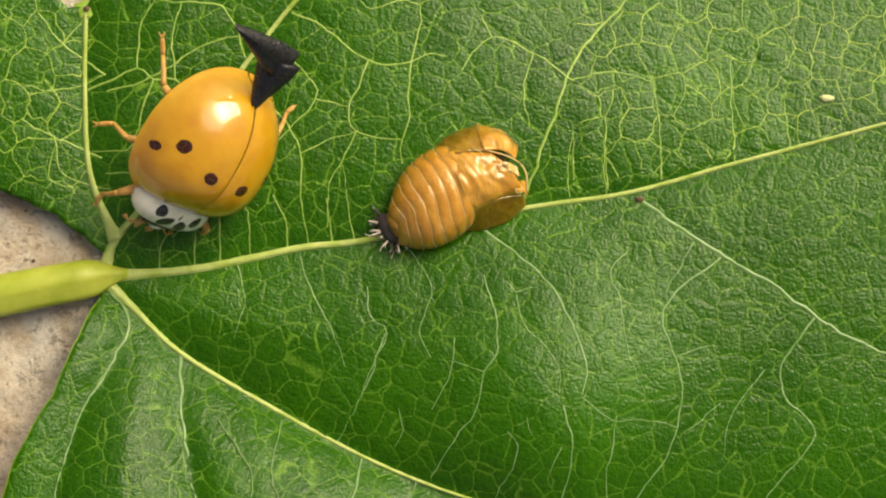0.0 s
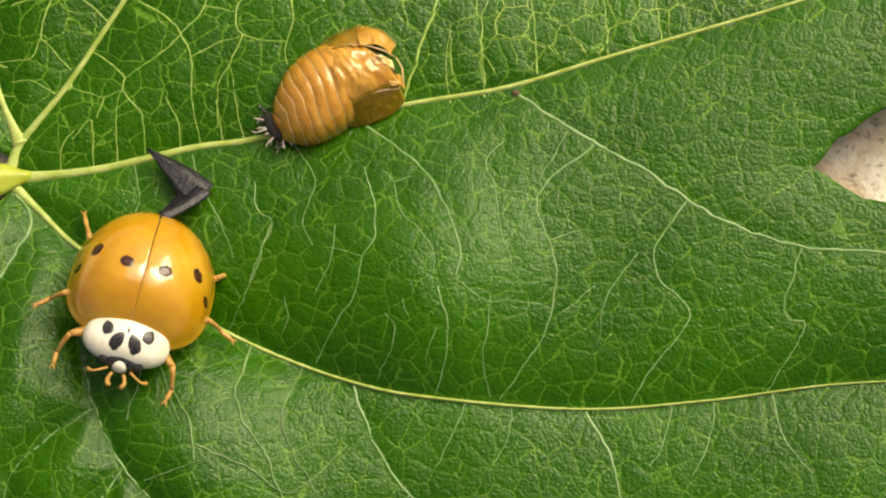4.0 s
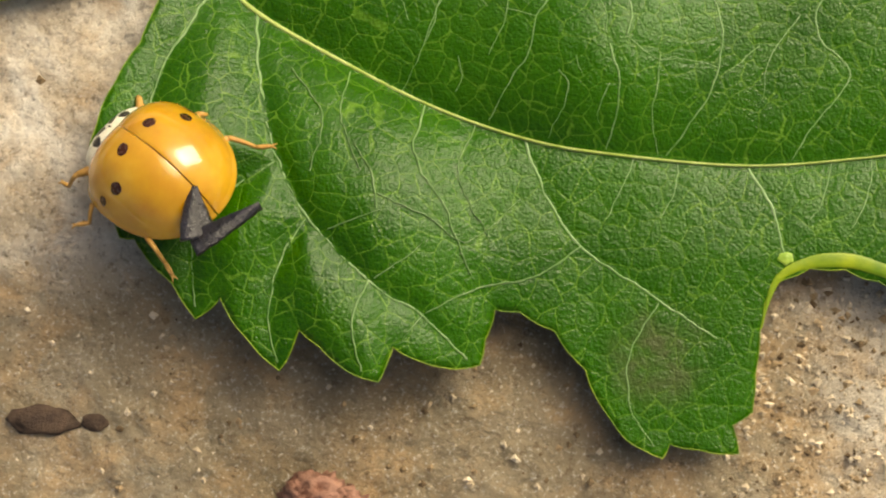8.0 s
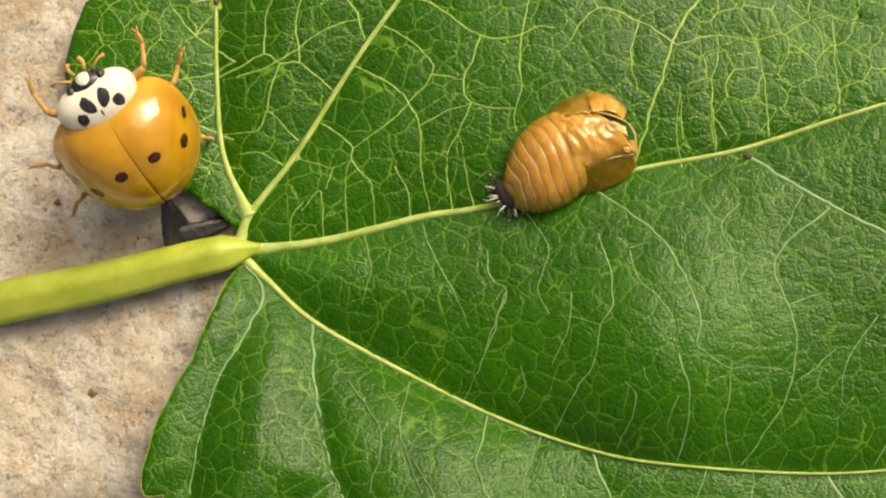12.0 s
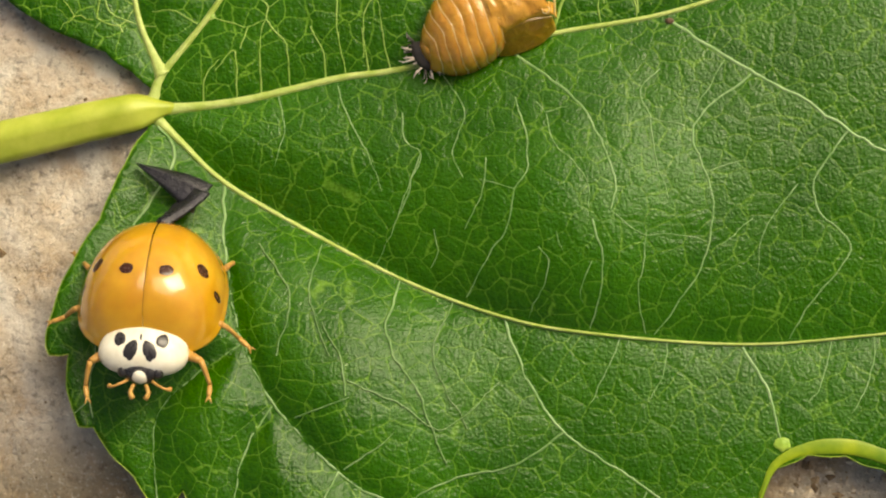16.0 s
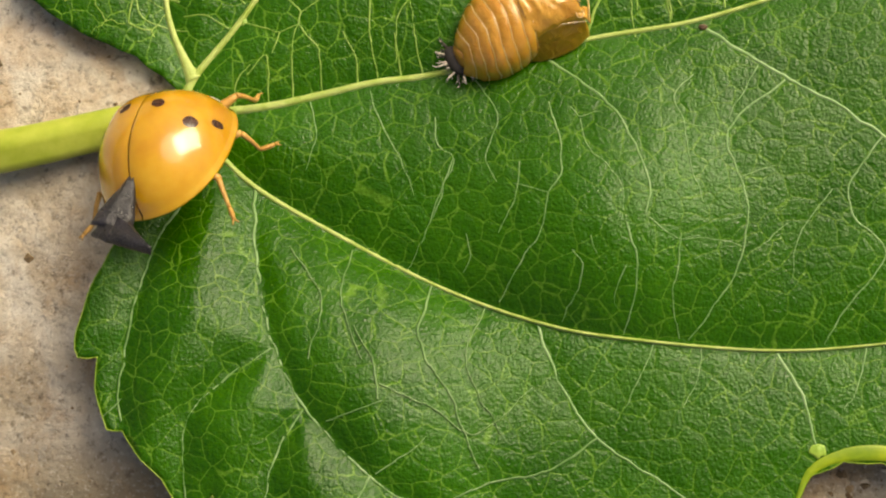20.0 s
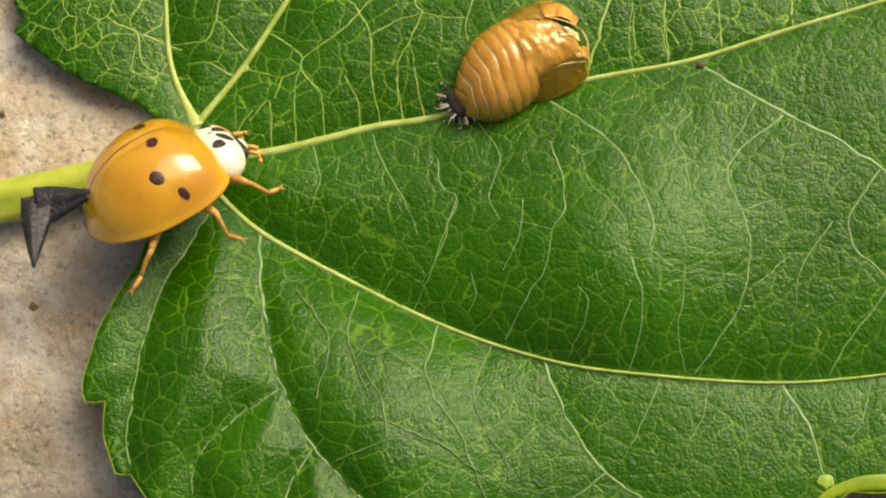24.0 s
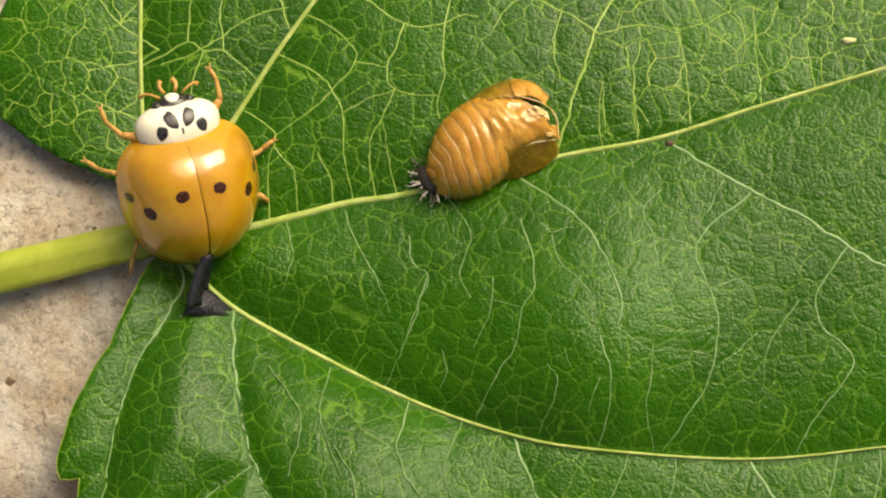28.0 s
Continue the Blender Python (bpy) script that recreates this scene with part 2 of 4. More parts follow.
def rough_edge(poly, step=0.28):
    out = []
    for a, b in zip(poly, np.roll(poly, -1, 0)):
        n = max(1, int(np.linalg.norm(b - a) / step))
        side = np.array([-(b - a)[1], (b - a)[0]]) / max(1e-6, np.linalg.norm(b - a))
        for t in np.arange(n) / n:
            w = noise.noise(Vector((*(a + (b - a) * t) * 0.9, 3.0)))
            out.append(a + (b - a) * t + side * (w * 0.07 - 0.10 * math.sin(math.pi * t) * min(1, n / 8)))
    return np.array(out)


EDGE = rough_edge(MARGIN)

# name, width at the base, width at the tip, control points
RIBS = [
    ("midrib", 0.46, 0.15, [(-11.0, 2.05), (-9.1, 2.22), (-7.15, 2.5), (-5.08, 2.99), (-2.7, 3.57), (0, 3.98), (6.4, 5.52), (11.05, 6.4), (15.5, 7.8), (21.1, 9.5), (34, 13.5), (48, 17)]),
    ("lower_rib", 0.32, 0.10, [(-11.5, 1.72), (-11.0, 1.62), (-10.0, 0.75), (-7.85, -1.15), (-4.05, -3.26), (0.44, -5.42), (4.64, -6.85), (8.3, -7.46), (14.7, -7.8), (20.2, -7.3), (26.6, -6.4), (36, -6), (46, -5)]),
    ("upper_rib", 0.36, 0.14, [(-11.75, 2.05), (-11.15, 2.55), (-10.78, 3.65), (-8.67, 6.4), (-6.13, 10.45), (-4.5, 12.8), (-3.05, 14.7), (2, 21), (5, 25)]),
    ("upper_side_rib", 0.30, 0.20, [(-10.8, 3.6), (-12.02, 6.42), (-12.37, 10.04), (-12.45, 13.2)]),
]
SIDE_VEINS = []


def vein(width, *points):
    SIDE_VEINS.append((width, points))


# lower lobe
vein(0.20, (-10.9, 1.3), (-10.05, 0.15), (-10.65, -1.75), (-11.65, -3.5), (-12.38, -6), (-12.76, -8.8), (-13, -10.4), (-12.8, -11.5))
vein(0.22, (-7.86, -1.17), (-7.55, -3.88), (-6.55, -7.75), (-4.95, -10.8), (-2.2, -13.5), (0.22, -15), (2.3, -16.9))
vein(0.14, (-6.43, -8.22), (-8.45, -9.65), (-10, -11.7), (-9.87, -14.9))
vein(0.14, (-5.06, -10.87), (-6.09, -12.78), (-6.55, -15.3), (-6.1, -17.3))
vein(0.13, (-2.14, -13.55), (-2.75, -15.3), (-2.3, -17.6))
vein(0.13, (0.03, -5.34), (-0.27, -7.89), (0.97, -9.89), (2.39, -13.14))
vein(0.20, (4.65, -6.9), (5.75, -9.57), (7.31, -11.68), (10, -13.5), (13.5, -15.7))
vein(0.12, (7.31, -11.68), (5.02, -13.22), (3.02, -13.63), (0.4, -14.9))
vein(0.11, (10.85, -14.15), (9.62, -16.5), (9.75, -19), (10.8, -20.6))
vein(0.22, (14.8, -7.9), (15.86, -9.74), (16.5, -11.9))
vein(0.08, (-4.03, -11.29), (-2.16, -10.56), (-1.69, -10.39))
vein(0.08, (-1.88, -13.43), (-0.57, -12.48), (0.2, -11.84))
vein(0.08, (-1.85, -10.32), (-2.11, -8.76), (-3, -7.2))
vein(0.08, (-12.81, -10.56), (-13.51, -11.36))
vein(0.08, (0.32, -14.93), (-0.6, -16.18))
vein(0.07, (-6.01, -3.87), (-4.43, -6.16), (-4.89, -8.71))
vein(0.07, (-3.44, -3.84), (-3.66, -6.15), (-2.6, -8.68))
vein(0.07, (2.45, -6.08), (1.71, -8.62), (3.25, -11.62))
vein(0.07, (-1.82, -9.68), (0.47, -10.66), (2.25, -11.64), (4.49, -9.59))
# between midrib and lower rib
vein(0.18, (4.72, 4.67), (6.21, 3.65), (7.68, 2.4), (8.76, 0.53), (9.31, -1.08), (9.14, -2.19))
vein(0.13, (8.36, -2.68), (8.87, -4.69), (8.3, -7.39))
vein(0.24, (11.4, 6.2), (13.9, 4.55), (17.5, 2.5), (20.67, 0.5), (24.08, -0.55), (26.7, -0.7), (35, -1))
vein(0.13, (19.1, 1.35), (17.7, -0.75), (18.1, -2.25), (19.25, -3.65), (17.74, -5.83), (16.8, -7.5))
vein(0.14, (15, 3.75), (12.6, 1.45), (13.48, -1.8), (13, -4.5), (11.1, -7.5))
vein(0.13, (24.08, -0.53), (23.34, -3.52), (24.3, -4), (22.6, -6.98))
vein(0.11, (4.93, 2.66), (5.3, 1.5), (5.53, 0.58), (5.52, -0.64), (5.05, -1.41), (4.89, -2.79), (4.12, -4.01), (2.97, -6))
vein(0.10, (1.7, 3.67), (2.47, 2.66), (2.77, 1.81), (2.31, 0.12), (2.84, -0.88))
vein(0.10, (-0, 1.97), (0.23, 0.73), (0.92, 0.04), (0.15, -1.74), (-0.01, -2.58))
vein(0.08, (3.76, -0.03), (3.6, -1.72), (2.91, -3.1))
vein(0.08, (6.1, -3.84), (6.55, -4.75), (5.7, -6.8))
vein(0.09, (10.64, -3.06), (10.55, -4.72), (10.31, -5.48), (10.66, -7.43))
vein(0.08, (6.3, 1.89), (6.74, 0.58), (7.95, -0.79), (8.24, -2.16))
vein(0.08, (6.3, 1.97), (7.22, 2.27))
vein(0.09, (11.11, 3.96), (10.26, 2.96), (10.7, 1.97), (10.98, 0.13), (11.56, -1.69))
vein(0.08, (9.14, -2.31), (10.49, -3.21), (11.69, -3.2), (13.34, -3.5))
vein(0.08, (13.23, -0.47), (14.58, -0.01))
vein(0.07, (5.05, -1.41), (3.53, -0.96))
vein(0.07, (6.87, -3.23), (7.09, -3.99))
vein(0.08, (10.55, 1.81), (11.9, 1.51), (12.2, 1.36))
vein(0.07, (1.53, -3.11), (1.68, -4.03), (1.45, -4.79))
vein(0.07, (8.37, -4.44), (7.9, -5.65), (8.05, -6.25))
vein(0.09, (5.84, 2.43), (6.3, 1.97))
vein(0.10, (-2.93, 3.19), (-2.42, 1.8), (-1.54, 0.29), (-0.79, -1.46))
vein(0.09, (-5.59, 2.82), (-5.2, 1.3), (-5.57, -0.46))
vein(0.09, (0.84, 0.04), (0.21, -1.96), (-0.17, -2.95), (-1.05, -4.69))
vein(0.08, (15.16, -2.42), (13.69, -3.64))
vein(0.08, (17, -0.95), (15.64, -2.91), (15.36, -4.86))
vein(0.09, (13.84, 4.37), (12.58, 2.01))
vein(0.09, (9.6, -7.6), (9.1, -9), (8.4, -10.4))
vein(0.09, (11.6, -7.7), (11.5, -9), (10.9, -10.2))
vein(0.09, (18.6, -7.5), (18.2, -9.2), (17.6, -10.2))
vein(0.10, (20.4, -7.2), (20.2, -9), (19.4, -10.6))
vein(0.12, (22.9, -6.9), (23.4, -8.8), (24.6, -10.4))
# above the midrib
vein(0.20, (6.5, 5.7), (7, 7.4), (8.05, 10.5), (8.7, 12.3), (10.6, 14.6), (15, 20))
vein(0.15, (-12.23, 9.93), (-11.34, 10.33), (-10.12, 10.89), (-9.39, 10.43), (-8.49, 10.47), (-6.95, 9.16))
vein(0.13, (-8.49, 10.47), (-8.67, 12.33), (-8.35, 13.79))
vein(0.14, (-5.59, 11.57), (-6.08, 12.95), (-6.89, 13.74), (-8.35, 13.76), (-9.41, 13.89), (-11.04, 14.07))
vein(0.12, (-10.12, 10.89), (-10.05, 12.67), (-9.41, 13.89))
vein(0.11, (-9.39, 10.43), (-9.86, 9.1), (-9.94, 8.38), (-10.42, 7.49), (-11.96, 7.34))
vein(0.11, (-8.58, 7), (-9.94, 8.38))
vein(0.09, (-9.27, 5.88), (-10.24, 6.45), (-11.3, 6.37))
vein(0.15, (-3.67, 13.57), (-2.3, 12.99), (-0.31, 11.6), (1.52, 11.58), (2.16, 11.97), (3.04, 11.88))
vein(0.12, (-0.31, 11.6), (-0.71, 10.39), (-1.03, 9.52), (-0.71, 8.55), (1.19, 8.22))
vein(0.14, (-6.07, 10.4), (-4.38, 9.46), (-3.5, 8.57), (-3.02, 7.45), (-2.94, 5.69), (-2.66, 3.62))
vein(0.12, (-7.59, 7.8), (-6.78, 7.31), (-6.05, 6.58), (-6.13, 6.02), (-5.25, 4.9), (-5.08, 3.07))
vein(0.11, (-3.5, 8.57), (-4.54, 7.62), (-6.05, 6.58))
vein(0.12, (-4.79, 12.21), (-3.42, 11.39), (-2.62, 10.57), (-2.46, 9.85), (-3.5, 8.57))
vein(0.11, (-2.46, 9.85), (-1.11, 9.6))
vein(0.12, (1.52, 11.58), (1.44, 9.98), (1.51, 9.1), (1.19, 8.22), (1.35, 7.26))
vein(0.11, (1.52, 11.58), (1.84, 13.34), (1.85, 14.07), (3.05, 14.61))
vein(0.11, (1.85, 14.07), (0.89, 14.24), (-0.31, 13.85), (-1.26, 14.67))
vein(0.10, (-0.71, 8.55), (-1.27, 7.28), (-1.82, 6.01), (-1.82, 4.42))
vein(0.10, (-7.4, 2.6), (-7.49, 4.67), (-8.37, 3.79))
vein(0.10, (-6.33, 2.83), (-6.37, 5.07), (-6.13, 6.02))
vein(0.10, (-3.49, 3.39), (-3.57, 4.58), (-4.21, 5.7))
vein(0.10, (-1.58, 3.78), (-1.82, 5.69))
vein(0.09, (-0.63, 3.97), (-1.03, 5.68), (-1.19, 7.12))
vein(0.09, (-8.92, 2.36), (-8.77, 3.63), (-8.21, 4.27))
vein(0.09, (-8.63, 6.2), (-7.42, 5.79), (-6.93, 5.71), (-6.05, 6.02))
vein(0.09, (-3.02, 7.53), (-1.98, 8.08), (-0.71, 8.55))
vein(0.10, (-6.93, 5.71), (-7.25, 4.75))
vein(0.15, (-11.5, 7.04), (-13.57, 7.88), (-14.94, 8.52))
vein(0.15, (-11.47, 10.57), (-13.36, 11.84), (-14.43, 13.12))
vein(0.09, (8.6, 5.65), (8.38, 7.26), (8.51, 8.86))
vein(0.09, (10.12, 5.94), (9.89, 8.46), (10.18, 10.71))
vein(0.11, (12.44, 7), (12.24, 9.44), (11.91, 11.51))
vein(0.11, (15.56, 7.92), (15.38, 10.44), (15.32, 12.51))
vein(0.10, (17.93, 8.62), (17.63, 10.93))
vein(0.10, (8.65, 6.85), (8.53, 9.21))
vein(0.09, (10.14, 6.48), (9.93, 8.94), (10.27, 11.01))
vein(0.13, (8.41, 11.13), (6.74, 12.23), (4.93, 12.81), (3.65, 11.35))
vein(0.12, (4.93, 12.81), (4.44, 13.77))
vein(0.11, (8.41, 11.13), (10.11, 11.58), (11.92, 11.21))
vein(0.10, (6.74, 12.23), (6.38, 10.57), (6.69, 9.01))
vein(0.10, (13.31, 13), (14.77, 11.54), (14.83, 9.77))
vein(0.12, (-11.58, 10.57), (-13.47, 9.83), (-14.85, 10))
vein(0.11, (-13.57, 7.88), (-12.95, 6.16), (-11.08, 5.77))
vein(0.10, (-13.36, 11.84), (-12.38, 13.19))
vein(0.12, (-11.38, 9.9), (-9.52, 10.53), (-7.19, 12.06), (-5.6, 12.55))


def midrib_y(x):
    return 2.05 + (x + 11) * 0.205 + 0.0011 * (x + 11) ** 2


RIB_LINES = [(n, w0, w1, curve(pts)) for n, w0, w1, pts in RIBS]


def wander(line, amount):
    """A line with the small kinks that a vein has."""
    d = np.gradient(line, axis=0)
    d /= np.linalg.norm(d, axis=1)[:, None] + 1e-9
    off = np.array([noise.noise(Vector((x * 1.3, y * 1.3, 7))) + 0.5 * noise.noise(Vector((x * 3.1, y * 3.1, 2))) for x, y in line])
    off *= amount * np.minimum(1, np.arange(len(line)) / 3)
    return line + np.column_stack([-d[:, 1], d[:, 0]]) * off[:, None]


def slender(w, line):
    x, y = line.mean(0)
    return w * (0.82 if y > midrib_y(x) else 0.74)


SIDE_LINES = [(slender(w, curve(pts)), wander(curve(pts), 0.11)) for w, pts in SIDE_VEINS]
LOWER_STEM = RIB_LINES[1][3]
LOBE_STEMS = np.vstack([SIDE_LINES[i][1] for i in (0, 1, 2, 3, 6)])
GROOVES = np.vstack([l for *_, l in RIB_LINES] + [l for _, l in SIDE_LINES])
STEMS = np.vstack([l for *_, l in RIB_LINES])


def leaf_z(q):
    """The height of the leaf's upper face: pillows between the veins, and slow waves."""
    q = np.asarray(q, float)
    d, s = nearest(q, GROOVES), nearest(q, STEMS)
    z = 0.085 * (1 - np.exp(-d / 0.40)) + 1.0 * (1 - np.exp(-s / 2.7)) - 0.62
    x, y = q[:, 0], q[:, 1]
    z += 0.03 * np.sin(x * 0.9 + 1.0 * np.sin(y * 0.6)) * np.sin(y * 0.8 + 0.6) * np.minimum(1, d)
    fall = 2.5 * np.log1p(np.exp(np.clip((0.55 * (x - 10.5) + 0.8 * (y - 8.5)) / 2.5, -20, 12))) * (y > midrib_y(x))
    z -= 0.45 * fall * (1 - np.exp(-s / 4)) * np.exp(-fall / 18)
    lobe = np.clip((-3.0 - y) / 14, 0, 1) * np.clip((4 - x) / 12, 0, 1)
    z += 0.5 * lobe * (1 - 0.5 * lobe)
    z += 1.7 * np.exp(-((x - 7.6) ** 2 + (y + 3.3) ** 2) / 30)
    low = nearest(q, LOWER_STEM)
    south = (y < np.interp(x, LOWER_STEM[:, 0], LOWER_STEM[:, 1])) * np.clip((8 - x) / 10, 0, 1)
    z += 1.3 * south * np.exp(-((low - 4) / 16) ** 2) * (1 - np.exp(-nearest(q, LOBE_STEMS) / 1.8)) * (1 - np.exp(-low / 2))
    z += 2.5 * south * (1 - np.exp(-low / 7.0))
    z -= 0.9 * np.clip((-y - 12) / 8, 0, 1) * np.clip((x - 6) / 6, 0, 1)
    rim = np.exp(-nearest(q, EDGE) / 2.6) * (1 - np.exp(-s / 1.5))
    return z + (-0.60 - z) * rim * 0.45 * (1 - 0.5 * south)


def one_z(x, y):
    return float(leaf_z(np.array([[x, y]]))[0])


def blade(parent):
    from mathutils.geometry import delaunay_2d_cdt
    lo, hi = EDGE.min(0), EDGE.max(0)
    near = np.array([(x + 0.13 * (j % 2), y) for j, y in enumerate(np.arange(lo[1], 15.5, 0.26)) for x in np.arange(lo[0], 28, 0.26)])
    far = np.array([(x, y) for y in np.arange(lo[1], hi[1], 1.1) for x in np.arange(lo[0], hi[0], 1.1)])
    far = far[(far[:, 0] > 28.3) | (far[:, 1] > 15.8)]
    q = np.vstack([near + np.random.uniform(-0.05, 0.05, near.shape), far])
    q = q[inside(EDGE, q)]
    q = q[nearest(q, EDGE) > 0.12]
    n = len(EDGE)
    pts = np.vstack([EDGE, q])
    v, _, f, *_ = delaunay_2d_cdt([Vector(p) for p in pts], [(i, (i + 1) % n) for i in range(n)], [], 1, 1e-5)
    xy = np.array([(p.x, p.y) for p in v])
    z = leaf_z(xy)
    ob = sheet("blade", np.column_stack([xy, z]).tolist(), f, LEAF, parent)
    thick = ob.modifiers.new("thickness", "SOLIDIFY")
    thick.thickness, thick.offset = 0.22 * MM, -1
    return ob


def tubes(lines, high=0.42, sides=3, lift=0.06):
    """Ridges along lines of (points, widths), lying on the leaf."""
    verts, faces = [], []
    cloud = np.vstack([p for p, _ in lines])
    zs = leaf_z(cloud)
    k = 0
    ring = [math.pi * i / (sides - 1) for i in range(sides)]
    for p, w in lines:
        z = zs[k:k + len(p)]
        k += len(p)
        d = np.gradient(p, axis=0)
        d /= np.linalg.norm(d, axis=1)[:, None] + 1e-9
        base = len(verts)
        for (x, y), (dx, dy), h, ww in zip(p, d, z, w):
            for a in ring:
                c, s = math.cos(a) * ww * 0.5, math.sin(a) * (ww * high + lift)
                verts.append((x - dy * c, y + dx * c, h - 0.015 + s))
        for i in range(len(p) - 1):
            for j in range(sides - 1):
                a = base + i * sides + j
                faces.append((a, a + sides, a + sides + 1, a + 1))
    return verts, faces


def net(spacing, region, stretch=1.0, turn=0.0, seed=1):
    """The edges of a network of cells: lines of four points with a slight wander."""
    from mathutils.geometry import delaunay_2d_cdt
    rng = np.random.default_rng(seed)
    c, s = math.cos(turn), math.sin(turn)
    grid = np.array([(x + (j % 2) * 0.5, y) for j, y in enumerate(np.arange(-60, 60)) for x in np.arange(-60, 60)], float)
    grid = (grid + rng.uniform(-0.42, 0.42, grid.shape)) * (spacing, spacing * stretch)
    q = grid @ np.array([[c, s], [-s, c]])
    lo, hi = region
    q = q[(q[:, 0] > lo[0] - 3) & (q[:, 0] < hi[0] + 3) & (q[:, 1] > lo[1] - 3) & (q[:, 1] < hi[1] + 3)]
    v, _, f, *_ = delaunay_2d_cdt([Vector(p) for p in q], [], [], 0, 1e-6)
    v = np.array([(p.x, p.y) for p in v])
    t = np.array(f)
    a, b, e = v[t[:, 0]], v[t[:, 1]], v[t[:, 2]]
    dd = 2 * (a[:, 0] * (b[:, 1] - e[:, 1]) + b[:, 0] * (e[:, 1] - a[:, 1]) + e[:, 0] * (a[:, 1] - b[:, 1]))
    sa, sb, se = (a**2).sum(1), (b**2).sum(1), (e**2).sum(1)
    cc = np.column_stack([(sa * (b[:, 1] - e[:, 1]) + sb * (e[:, 1] - a[:, 1]) + se * (a[:, 1] - b[:, 1])) / dd,
                          (sa * (e[:, 0] - b[:, 0]) + sb * (a[:, 0] - e[:, 0]) + se * (b[:, 0] - a[:, 0])) / dd])
    pairs, seen = [], {}
    for i, tri in enumerate(f):
        for k in range(3):
            key = tuple(sorted((tri[k], tri[(k + 1) % 3])))
            if key in seen:
                pairs.append((seen[key], i))
            else:
                seen[key] = i
    pairs = np.array(pairs)
    p, r = cc[pairs[:, 0]], cc[pairs[:, 1]]
    ok = (np.linalg.norm(p - r, axis=1) < 3 * spacing * max(1, stretch)) & (np.linalg.norm(p - r, axis=1) > 0.12 * spacing)
    ok &= inside(EDGE, p) & inside(EDGE, r) & (p[:, 0] > lo[0]) & (p[:, 0] < hi[0])
    return [(x, y) for x, y in zip(p[ok], r[ok])], rng


def net_lines(edges, rng, width, keep):
    mids = np.array([(a + b) / 2 for a, b in edges])
    ok = keep(mids) & (nearest(mids, EDGE) > 0.25) & (nearest(mids, STEMS) > 0.15)
    out = []
    for (a, b), good in zip(edges, ok):
        if not good or rng.random() < 0.05:
            continue
        side = np.array([-(b - a)[1], (b - a)[0]])
        t = np.linspace(0, 1, 4)[:, None]
        wob = np.array([0, rng.normal(0, 0.07), rng.normal(0, 0.07), 0])[:, None]
        out.append((a + (b - a) * t + side * wob, np.full(4, width * rng.uniform(0.7, 1.25))))
    return out


leaf = tagged(new("leaf"), "broad glossy green leaf with pale yellow ribs, toothed edge", "leaf")
blade(leaf)
for rib_name, w0, w1, line in RIB_LINES:
    away = np.linalg.norm(line - line[0], axis=1)
    sheet(rib_name, *tubes([(line, np.interp(away, (0, 14, 40), (w0, w0 * 0.62, w1)) * (1 + (0.9 if rib_name == "midrib" else 1.9) * np.exp(-away / 0.9)))], 0.16, 6, 0.20 if rib_name == "lower_rib" else 0.14), RIB, leaf, "pale yellow-green rib")
for w, line in SIDE_LINES:
    x, y = line.mean(0)
    in_lobe = y < np.interp(x, LOWER_STEM[:, 0], LOWER_STEM[:, 1]) and x < 8
    sheet("side_vein", *tubes([(line, np.linspace(w, w * 0.55, len(line)))], 0.12, 5, 0.12 if in_lobe else 0.050), SIDE_VEIN if line[:, 1].mean() > midrib_y(line[:, 0].mean()) else LOWER_VEIN, leaf)


def above(m):
    return m[:, 1] > midrib_y(m[:, 0])


def outer(m):
    return above(m) & ((m[:, 0] > 9) | (m[:, 0] < -12.3))


VIEW = ((-20, -22), (28, 15.5))
fine = net_lines(*net(1.35, VIEW, 1.0, 0.2, 3), 0.062, outer)
tagged(sheet("upper_vein_network", *tubes(fine, 0.10, 3, 0.030), NET_VEIN, leaf, "mesh of thin pale veins"), kind="stuff")

# the thin yellow rim along the toothed margin, and the broad pale rim of the bite
sheet("rim", *tubes([(EDGE[:330], np.full(330, 0.055))], 0.2, 4), RIM, leaf, "thin yellow edge")
bite = curve([(15.5, -15.2), (15.75, -14.0), (16.25, -12.85), (17.5, -12.15), (19.3, -12.0), (21.0, -12.4), (22.6, -13.1), (24.0, -13.8), (26.0, -14.9)])
sheet("bite_rim", *tubes([(bite, np.interp(np.linspace(0, 1, len(bite)), (0, 0.2, 0.35, 0.7, 1), (0.06, 0.40, 0.70, 0.75, 0.5)))], 0.03, 7, 0.05), BITE, leaf, "broad pale yellow rim of the bite")


